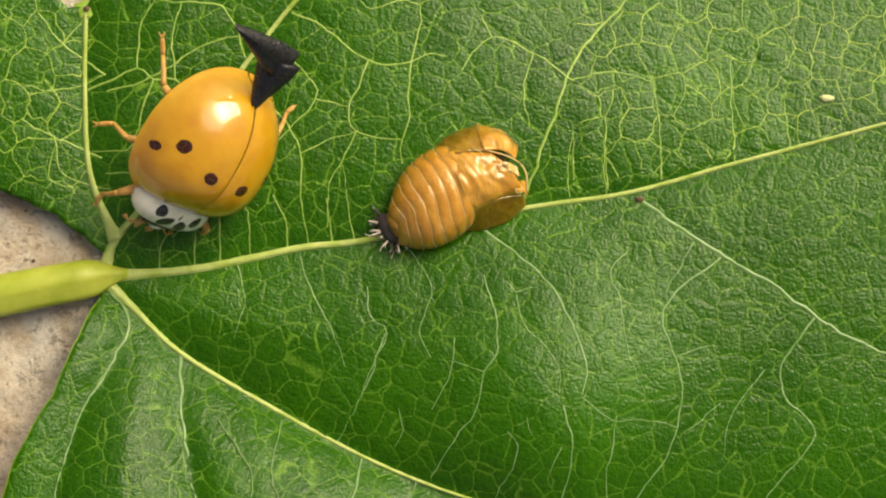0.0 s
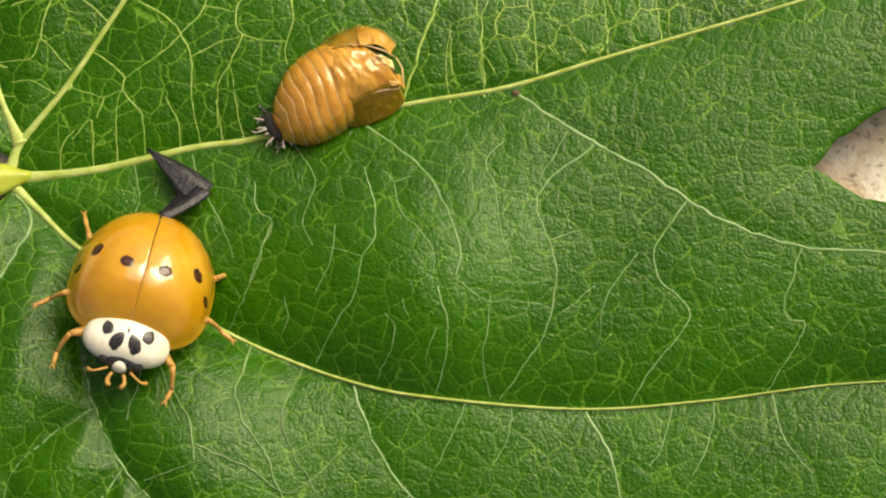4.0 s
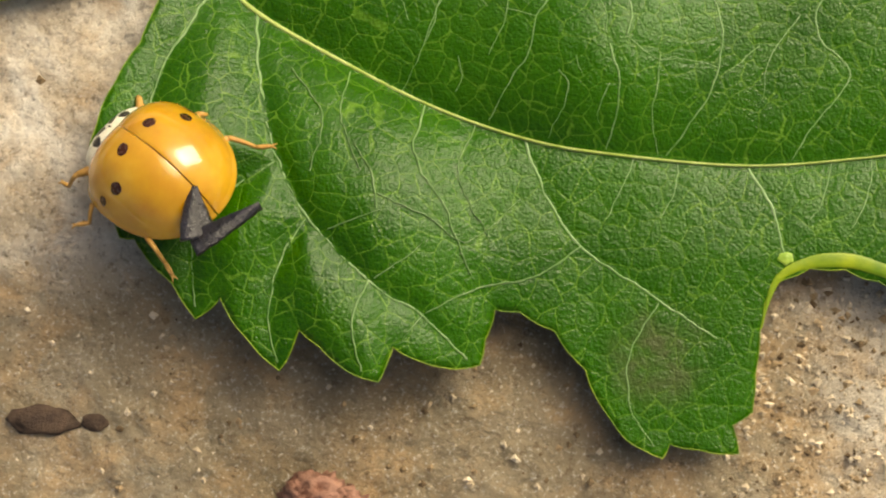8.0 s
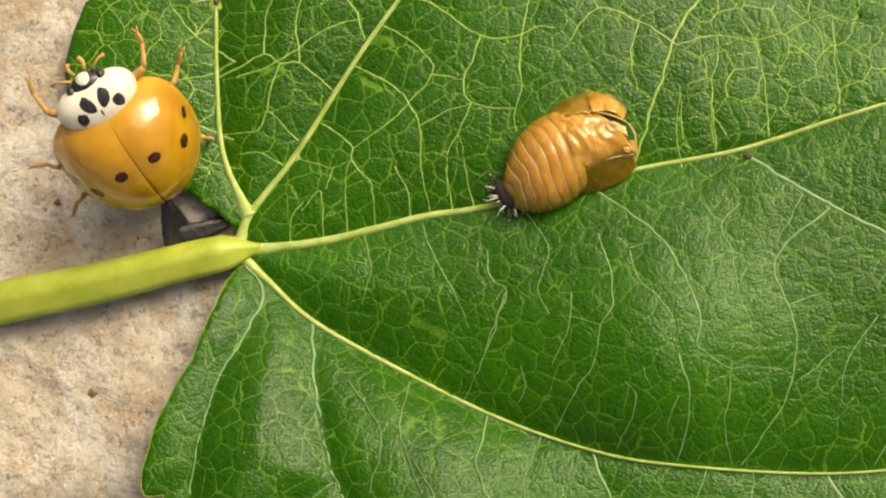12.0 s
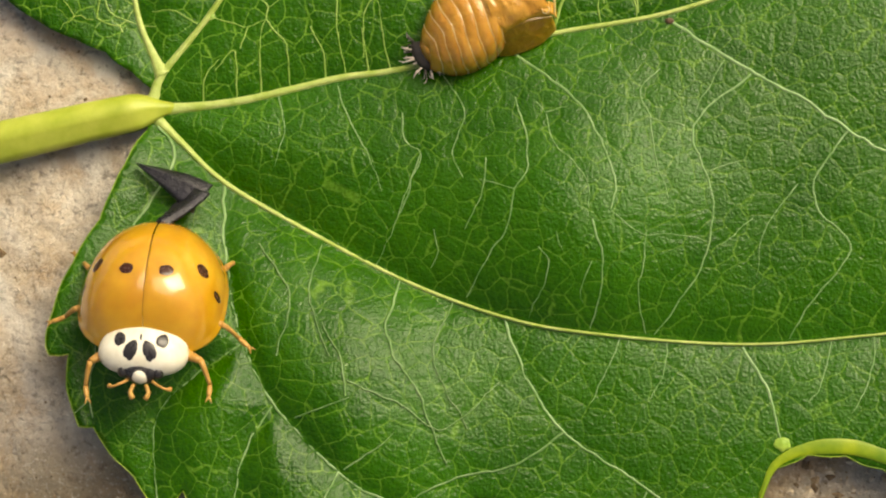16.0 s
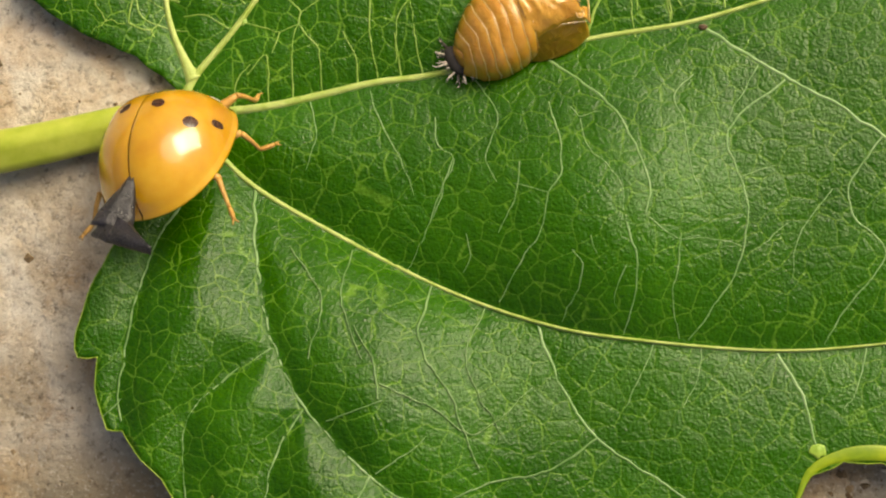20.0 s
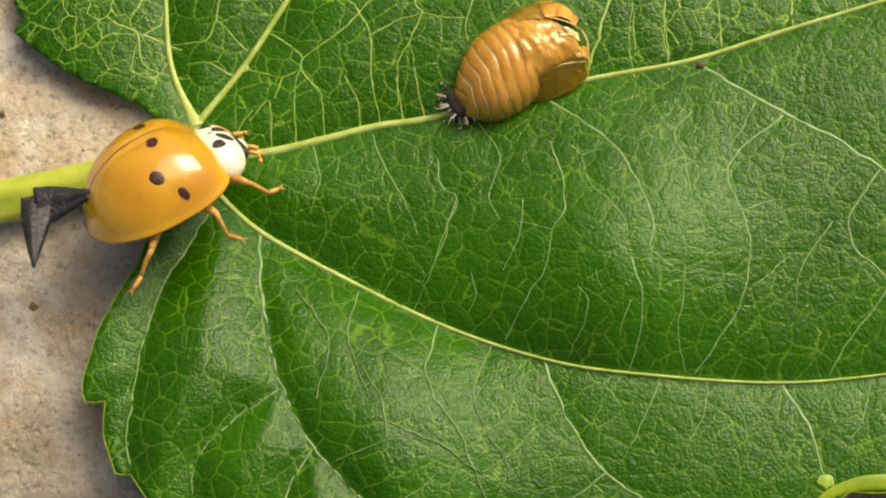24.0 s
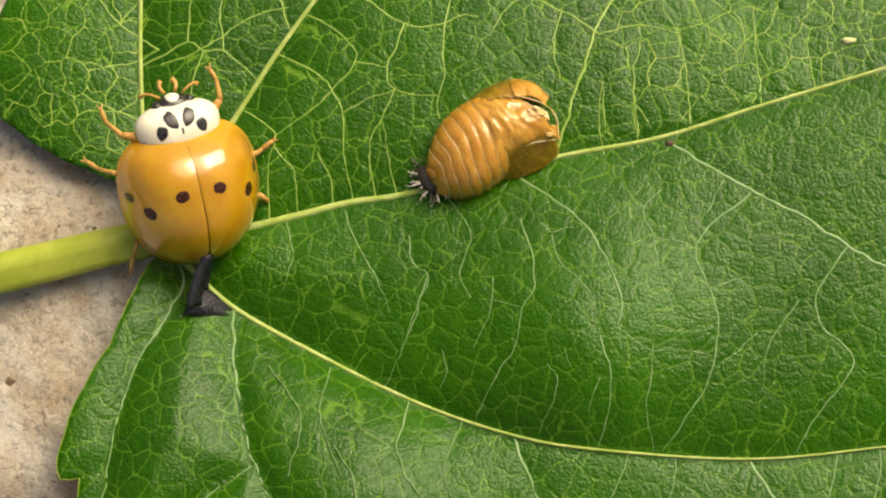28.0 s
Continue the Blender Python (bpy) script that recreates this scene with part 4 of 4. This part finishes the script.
WING = simple("beetle_wing", (0.005, 0.005, 0.007), (0.022, 0.021, 0.030), 0.30, 1.6, 0.5, 0.7, 0.10)
UNIT = 1.17 * MM
HALF, FRONT, BACK = 2.58, 2.33, 3.10
LOW, TOP = 1.06, 2.23


def BP(x, y, z, rx=0, ry=0, rz=0):
    """A pose in the beetle's own measure."""
    return pose(x * UNIT, y * UNIT, z * UNIT, rx, ry, rz)


def roundness(ahead):
    """The wing cases have broad shoulders and a rounder tail."""
    return 2.8 if ahead else 2.1


def shell_rho(x, y):
    b, r = (FRONT, roundness(True)) if y > 0 else (BACK, roundness(False))
    return (abs(x / HALF) ** r + abs(y / b) ** r) ** (1 / r)


def shell_z(x, y):
    rho = min(0.999, shell_rho(x, y))
    z = LOW + TOP * (1 - rho**2.49) ** 0.67
    return z - 0.025 * math.exp(-((x / 0.05) ** 2))


def elytron(side, parent):
    bm = bmesh.new()
    rhos = [0.0, 0.1, 0.2, 0.3, 0.4, 0.5, 0.6, 0.7, 0.78, 0.85, 0.90, 0.94, 0.97, 0.99, 1.0]
    n = 30
    grid = []
    for rho in rhos:
        row = []
        for j in range(n + 1):
            f = math.pi * j / n
            ahead = f < math.pi / 2
            b, r = FRONT if ahead else BACK, roundness(ahead)
            x = HALF * rho * abs(math.sin(f)) ** (2 / r)
            y = b * rho * math.copysign(abs(math.cos(f)) ** (2 / r), math.cos(f))
            row.append(bm.verts.new((side * (x + 0.004), y, shell_z(x, y))))
        grid.append(row)
    for scale, z in ((1.03, 0.99), (1.03, 0.92), (0.94, 0.95), (0.5, 1.35)):
        row = []
        for v in grid[len(rhos) - 1]:
            row.append(bm.verts.new((side * max(0.004, abs(v.co.x) * scale), v.co.y * scale, z)))
        grid.append(row)
    for a, b in zip(grid, grid[1:]):
        for j in range(n):
            bm.faces.new((a[j], a[j + 1], b[j + 1], b[j]))
    bmesh.ops.remove_doubles(bm, verts=bm.verts, dist=0.004)
    ob = part("elytron", bm, SHELL, parent, "glossy orange-yellow wing case")
    for x, y, r in ((0.69, 0.31, 0.25), (1.86, -0.24, 0.23), (2.38, 0.30, 0.19)):
        spot(side, x, y, r, ob)
    return ob


def spot(side, x, y, r, parent):
    bm = bmesh.new()
    rings, n = [], 22
    for q in (0.0, 0.45, 0.8, 1.0):
        ring = []
        for k in range(n):
            a = 2 * math.pi * k / n
            rr = r * q * (1 + 0.14 * math.sin(2 * a + x * 3) + 0.03 * math.sin(5 * a + y * 7))
            px, py = x + rr * math.cos(a) * (0.9 if x < 2.2 else 0.5), y + rr * math.sin(a)
            ring.append(bm.verts.new((side * (px + 0.004), py, shell_z(px, py) + (0.014 if q < 1 else 0.002))))
        rings.append(ring)
    for a, b in zip(rings, rings[1:]):
        for k in range(n):
            bm.faces.new((a[k], a[(k + 1) % n], b[(k + 1) % n], b[k]))
    bmesh.ops.remove_doubles(bm, verts=bm.verts, dist=0.0005)
    return part("spot", bm, SPOT, parent, "small dark brown spot")


def ball(center, radii, u=24, v=14, bend=None):
    bm = bmesh.new()
    bmesh.ops.create_uvsphere(bm, u_segments=u, v_segments=v, radius=1, matrix=Matrix.Translation(center) @ Matrix.Diagonal((*radii, 1)))
    if bend:
        for w in bm.verts:
            w.co = bend(w.co.copy())
    return bm


COLLAR_AT, COLLAR_R = Vector((0, 2.22, 1.12)), Vector((1.60, 1.12, 0.95))


def cheek(x):
    """How far the collar's rounded cheeks reach forward."""
    return 0.30 * min(1.0, abs(x) / 1.6) ** 1.6 - 0.08


def collar_point(x, y, lift=0.0):
    """A point on the collar over (x, y)."""
    q = 1 - (x / COLLAR_R.x) ** 2 - ((y - cheek(x) - COLLAR_AT.y) / COLLAR_R.y) ** 2
    return Vector((x, y, COLLAR_AT.z + COLLAR_R.z * math.sqrt(max(0.0, q)) + lift))


def collar_mark(x, y, rx, ry, turn, parent):
    bm = bmesh.new()
    rings, n = [], 12
    for q in (0.0, 0.5, 0.85, 1.0):
        ring = []
        for k in range(n):
            a = 2 * math.pi * k / n
            u, v = q * rx * math.cos(a), q * ry * math.sin(a) * (1 + 0.15 * math.sin(3 * a))
            c, s = math.cos(turn), math.sin(turn)
            ring.append(bm.verts.new(collar_point(x + u * c - v * s, y + u * s + v * c, 0.014 if q < 1 else 0.001)))
        rings.append(ring)
    for a, b in zip(rings, rings[1:]):
        for k in range(n):
            bm.faces.new((a[k], a[(k + 1) % n], b[(k + 1) % n], b[k]))
    bmesh.ops.remove_doubles(bm, verts=bm.verts, dist=0.0005)
    return part("collar_mark", bm, BLACK, parent, "black mark")


def limb(points, radii, n=8):
    """A tapering tube through points."""
    bm = bmesh.new()
    line = [Vector(p) for p in curve(points, 0.18)]
    rad = np.interp(np.linspace(0, 1, len(line)), np.linspace(0, 1, len(radii)), radii)
    rings = []
    for i, (c, r) in enumerate(zip(line, rad)):
        d = (line[min(i + 1, len(line) - 1)] - line[max(i - 1, 0)]).normalized()
        a = d.cross(Vector((0.13, 0.21, 0.97))).normalized()
        b = d.cross(a)
        rings.append([bm.verts.new(c + (a * math.cos(2 * math.pi * k / n) + b * math.sin(2 * math.pi * k / n)) * float(r)) for k in range(n)])
    for a, b in zip(rings, rings[1:]):
        for k in range(n):
            bm.faces.new((a[k], a[(k + 1) % n], b[(k + 1) % n], b[k]))
    bm.faces.new(rings[0][::-1])
    bm.faces.new(rings[-1])
    return bm


def leg(side, hip, knee, foot, toe, parent):
    """A leg whose origin is the hip: femur, with tibia and tarsus under it."""
    hip = Vector((side * hip[0], hip[1], hip[2]))
    rel = [tuple(Vector((side * p[0], p[1], p[2])) - hip) for p in (knee, foot, toe)]
    k, f, t = rel
    femur = part("leg", limb([(0, 0, 0), tuple(Vector(k) * 0.5), k], [0.19, 0.21, 0.12]), LIMB, parent, "thin orange-brown leg")
    femur.matrix_basis = Matrix.Translation(hip * UNIT)
    mid = tuple((Vector(k) + Vector(f)) / 2 + Vector((0, 0, 0.08)))
    part("tibia", limb([k, mid, f], [0.11, 0.085, 0.075]), LIMB, femur)
    end = Vector(t)
    mid = (Vector(f) * 0.5 + end * 0.5) + Vector((0, 0, -0.02))
    tarsus = limb([f, tuple(mid), tuple(end)], [0.08, 0.10, 0.07])
    part("tarsus", tarsus, LIMB, femur)
    out = (end - Vector(f)).normalized()
    for turn in (-0.5, 0.5):
        d = Matrix.Rotation(turn, 3, "Z") @ out
        part("claw", limb([tuple(end), tuple(end + d * 0.14), tuple(end + d * 0.24 + Vector((0, 0, -0.05)))], [0.045, 0.035, 0.012], 6), LIMB, femur)
    femur["hip"] = tuple(hip)
    return femur


def crumpled(points, widths, seed):
    """A folded, creased strip of wing with two ridges, 0.1 mm thick."""
    bm = bmesh.new()
    rng = random.Random(seed)
    line = [Vector(p) for p in curve(points, 0.16)]
    ws = np.interp(np.linspace(0, 1, len(line)), np.linspace(0, 1, len(widths)), widths)
    tops, lows = [], []
    m = 6
    for i, (c, w) in enumerate(zip(line, ws)):
        d = (line[min(i + 1, len(line) - 1)] - line[max(i - 1, 0)]).normalized()
        a = d.cross(NORMAL).normalized()
        up = a.cross(d)
        fold = [0.0, 0.16, 0.03, 0.20, 0.06, -0.06]
        top = [c + a * (j / (m - 1) - 0.5) * float(w) + up * (fold[j] + rng.uniform(-0.02, 0.02)) for j in range(m)]
        tops.append([bm.verts.new(p) for p in top])
        lows.append([bm.verts.new(p - up * 0.11) for p in top])
    for a, b, c, d in zip(tops, tops[1:], lows, lows[1:]):
        for j in range(m - 1):
            bm.faces.new((a[j], b[j], b[j + 1], a[j + 1]))
            bm.faces.new((c[j], c[j + 1], d[j + 1], d[j]))
        bm.faces.new((a[0], c[0], d[0], b[0]))
        bm.faces.new((a[-1], b[-1], d[-1], c[-1]))
    for t, l in ((tops[0], lows[0]), (tops[-1], lows[-1])):
        for j in range(m - 1):
            bm.faces.new((t[j], t[j + 1], l[j + 1], l[j]))
    return bm


bug = tagged(new("ladybird"), "orange-yellow ladybird with dark spots, white collar and black crumpled wing", "ladybird")
for side in (-1, 1):
    e = elytron(side, bug)
    e.matrix_basis = BP(0, 2.2, 0) @ pose(0, 0, 0, 0, 0, side * 0.3) @ BP(0, -2.2, 0)
part("belly", ball((0, -0.25, 1.10), (2.30, 2.55, 0.80)), BELLY, bug, "orange-brown underside")
collar = part("collar", ball(COLLAR_AT, COLLAR_R, 40, 22, lambda v: v + Vector((0, cheek(v.x), 0))), COLLAR, bug, "white collar with black marks")
for x, y, a, b, turn in ((0.33, 2.82, 0.23, 0.32, -0.55), (-0.33, 2.82, 0.23, 0.32, 0.55), (0.75, 2.44, 0.21, 0.27, 0.3), (-0.75, 2.44, 0.21, 0.27, -0.3),
                         (0.0, 2.40, 0.04, 0.13, 0.0)):
    collar_mark(x, y, a, b, turn, collar)
head = part("head", ball((0, 3.02, 0.95), (0.76, 0.50, 0.50), 20, 12), BLACK, bug, "black head with a white face")
part("face", ball((0, 3.30, 0.98), (0.36, 0.27, 0.36), 16, 10), COLLAR, head, "white face")
for side in (-1, 1):
    part("eye", ball((side * 0.62, 3.14, 1.04), (0.20, 0.28, 0.26), 14, 10), BLACK, head, "shiny black eye")
    part("antenna", limb([(side * 0.42, 3.45, 0.88), (side * 0.75, 3.68, 0.90), (side * 0.95, 3.70, 0.80), (side * 1.08, 3.62, 0.7)], [0.06, 0.045, 0.05, 0.10], 6), LIMB, head, "short orange feeler")
    part("palp", limb([(side * 0.2, 3.55, 0.8), (side * 0.32, 3.80, 0.65), (side * 0.22, 3.96, 0.5)], [0.07, 0.08, 0.11], 6), LIMB, head)
LEGS = []
for side in (-1, 1):
    LEGS.append(leg(side, (0.9, 1.95, 0.80), (1.95, 2.70, 1.00), (2.20, 3.20, 0.20), (2.15, 3.62, 0.08), bug))
    LEGS.append(leg(side, (1.3, 0.55, 0.75), (2.65, 0.80, 0.95), (3.15, 0.75, 0.15), (3.60, 1.05, 0.08), bug))
    LEGS.append(leg(side, (1.3, -0.75, 0.75), (2.50, -1.45, 0.90), (2.85, -2.25, 0.15), (3.15, -2.75, 0.08), bug))
WING_ROOT = Vector((0, -2.40, 2.28))
wing = part("crumpled_wing", crumpled([(0, 0, 0), (0, -0.45, -0.10), (-0.03, -1.2, -0.20), (-0.05, -2.05, -0.25)], [0.30, 0.85, 1.30, 1.50], 5), WING, bug, "black crumpled hind wing")
tip = part("wing_tip", crumpled([(0, 0.35, 0), (0, -0.3, 0.03), (0.06, -1.4, 0.0), (0.15, -2.5, -0.05)], [1.30, 1.10, 0.60, 0.08], 8), WING, wing, "pointed black wing tip")


# ---- what moves ----
def motions():
    walk(bug, [
        (0, P(-7.55, 7.96, 1.58, -16, -42, 161)),
        (0.5, P(-7.61, 7.02, 1.39, -19, -38, 166)),
        (1, P(-7.33, 6.65, 1.16, -21, -34, 177)),
        (1.5, P(-6.96, 5.93, 0.63, -4, -20, 186)),
        (2, P(-5.79, 3.72, 0.11, 14, -5, 185)),
        (2.5, P(-5.30, 2.15, 0.16, 12, -8, 161)),
        (3.2, P(-4.47, 0.25, 0.34, 19, -9, 166)),
        (3.8, P(-4.67, -2.37, 0.87, 26, -11, 167)),
        (4.5, P(-4.94, -6.54, 1.84, 33, -12, 167)),
        (5, P(-5.03, -9.41, 2.52, 34, -15, 171)),
        (5.5, P(-5.17, -12.38, 2.89, 33, -12, 171)),
        (6, P(-5.78, -13.51, 2.96, 27, -8, 154)),
        (6.5, P(-7.00, -13.50, 2.84, 18, 0, 128)),
        (7, P(-7.29, -12.69, 3.02, 13, 11, 88)),
        (7.5, P(-9.19, -11.41, 2.92, -8, 12, 65)),
        (8, P(-11.22, -9.42, 2.69, -21, 13, 50)),
        (8.5, P(-11.10, -7.18, 2.33, -27, 7, 38)),
        (9, P(-11.09, -4.33, 1.56, -35, 0, 15)),
        (9.5, P(-10.35, -1.03, 0.56, -25, 5, 10)),
        (10, P(-9.92, 0.24, -0.27, -10, 9, 17)),
        (10.5, P(-9.89, 1.77, 0.22, 8, 7, 35)),
        (11, P(-11.00, 3.75, 1.00, 35, 8, 36)),
        (11.5, P(-13.76, 5.85, 1.36, 42, 4, 48)),
        (12, P(-16.12, 7.44, 1.75, 50, 1, 31)),
        (12.5, P(-15.63, 10.10, 1.51, 43, -4, -7)),
        (13, P(-14.82, 11.45, 1.02, 30, -6, -31)),
        (13.5, P(-12.65, 11.91, 0.58, 25, -8, -92)),
        (14, P(-9.99, 9.36, 0.40, 20, -11, -152)),
        (14.5, P(-9.08, 5.61, 0.23, 5, -13, -179)),
        (15, P(-9.02, 2.07, 0.24, 14, -16, -191)),
        (15.5, P(-10.07, -2.34, 1.24, 23, -10, -192)),
        (16, P(-10.07, -7.07, 2.34, 34, -4, -182)),
        (16.5, P(-7.84, -11.65, 2.81, 30, -0, -156)),
        (17, P(-9.05, -11.27, 2.91, 26, 3, -207)),
        (17.5, P(-8.90, -10.41, 2.72, 10, 8, -253)),
        (18, P(-10.23, -10.42, 2.61, -1, 9, -286)),
        (18.5, P(-10.90, -8.30, 2.41, -18, 6, -321)),
        (19, P(-10.93, -4.50, 1.75, -34, 3, -346)),
        (19.5, P(-10.28, -1.53, 1.58, -37, -2, -350)),
        (20, P(-10.61, -0.87, 1.81, -38, -22, -354)),
        (20.5, P(-11.20, -1.00, 2.45, -48, -42, -346)),
        (21, P(-11.49, -1.17, 3.10, -60, -60, -335)),
        (21.5, P(-11.45, -1.00, 2.95, -57, -58, -333)),
        (22.2, P(-12.50, -0.60, 2.55, -36, -54, -355)),
        (22.9, P(-12.60, -0.50, 2.35, -22, -50, -375)),
        (23.5, P(-11.78, -0.85, 2.26, -12, -47, -396)),
        (24, P(-11.19, -0.45, 2.06, -12, -43, -409)),
        (24.5, P(-10.25, 0.29, 1.73, -28, -35, -411)),
        (25, P(-9.67, 0.98, 1.46, -44, -27, -397)),
        (25.5, P(-9.18, 1.42, 1.34, -43, -21, -400)),
        (26, P(-8.85, 1.45, 1.16, -44, -16, -398)),
        (26.5, P(-8.23, 1.89, 0.42, -14, 3, -374)),
        (27, P(-9.51, 2.31, -0.24, 0, 16, -368)),
        (27.5, P(-9.24, 3.42, 0.29, 16, 16, -351)),
        (28, P(-9.98, 4.50, 1.00, 32, 17, -342)),
    ])
    # the legs swing by turns; the wing and its tip quiver
    still = ((20.6, 23.6),)
    for n, ob in enumerate(LEGS):
        hip = Vector(ob["hip"]) * UNIT
        side = 1 if hip.x > 0 else -1
        phase = math.pi * (n % 2) + (math.pi if side > 0 else 0)
        rows = []
        for i in range(113):
            t = i * 0.25
            slow = 0.25 if any(a < t < b for a, b in still) else 1.0
            a = 2 * math.pi * 0.9 * t + phase
            reach = 26 * float(np.interp(t, (0, 2, 19.5, 21, 26, 26.8), (0.9, 0, 0, 1, 0.8, 0))) if side > 0 else 0.0
            rows.append((t, Matrix.Translation(hip) @ pose(0, 0, 0, 0, side * -5 * slow * max(0.0, math.cos(a)) + reach, 13 * slow * math.sin(a))))
        walk(ob, rows)
    # the collar and the head are tucked in while it walks with its nose down
    hinge = BP(0, 1.6, 1.9)
    tuck = [(t, hinge @ pose(0, 0, 0, -a) @ hinge.inverted()) for t, a in (
        (0, 8), (1, 4), (2, 0), (7, 0), (8, 16), (9, 24), (10, 8), (11, 0), (17, 0), (18, 20), (19, 24), (20, 26), (21, 36), (21.5, 34), (23.5, 12), (24, 8), (25, 14), (26, 20), (27, 4), (28, 0))]
    walk(collar, tuck)
    walk(head, tuck)
    # seconds, then the wing's turn and rise and its tip's, in degrees
    wing_rows, tip_rows = [], []
    for t, turn, rise, roll, tip_turn, tip_rise in (
            (0, 6, 20, 25, 75, 5), (1, -10, 15, 25, 80, 10), (2, -18, -10, 45, 55, 0), (5, -16, 0, 40, 60, 0), (6, -14, 10, 40, 64, -10), (7, -26, -10, 50, 56, 10),
            (8, -30, -10, 35, 64, 5), (9, -18, -5, 20, 68, 0), (10, -22, 10, 40, 66, 0), (11, -30, 0, 50, 10, 10), (12, -14, 10, 35, 74, 0), (12.5, -14, 10, 35, 60, 0), (14.5, -20, -5, 40, 65, 0),
            (15, -22, -8, 45, 67, -5), (16, -22, -5, 40, 58, 8), (17, -22, -15, 50, 60, 15), (18, -30, -5, 45, 58, 5), (19, -14, 0, 20, 54, 5), (20, -2, -5, 30, 55, 0), (21, 8, 5, 65, 40, -10),
            (24, -24, 10, 45, 65, -20), (25, -4, 8, 40, 60, 0), (26, -6, -8, 40, 60, 15), (27, -26, 12, 45, 58, 0), (28, -6, -10, 50, 48, -5)):
        held = pose(0, 0, 0, -rise, roll, turn)
        wing_rows.append((t, Matrix.Translation(WING_ROOT * UNIT) @ held))
        tip_rows.append((t, BP(-0.05, -2.0, -0.25) @ held.inverted() @ pose(0, 0, 0, -tip_rise, roll * 0.6, tip_turn)))
    walk(wing, wing_rows)
    walk(tip, tip_rows)


motions()
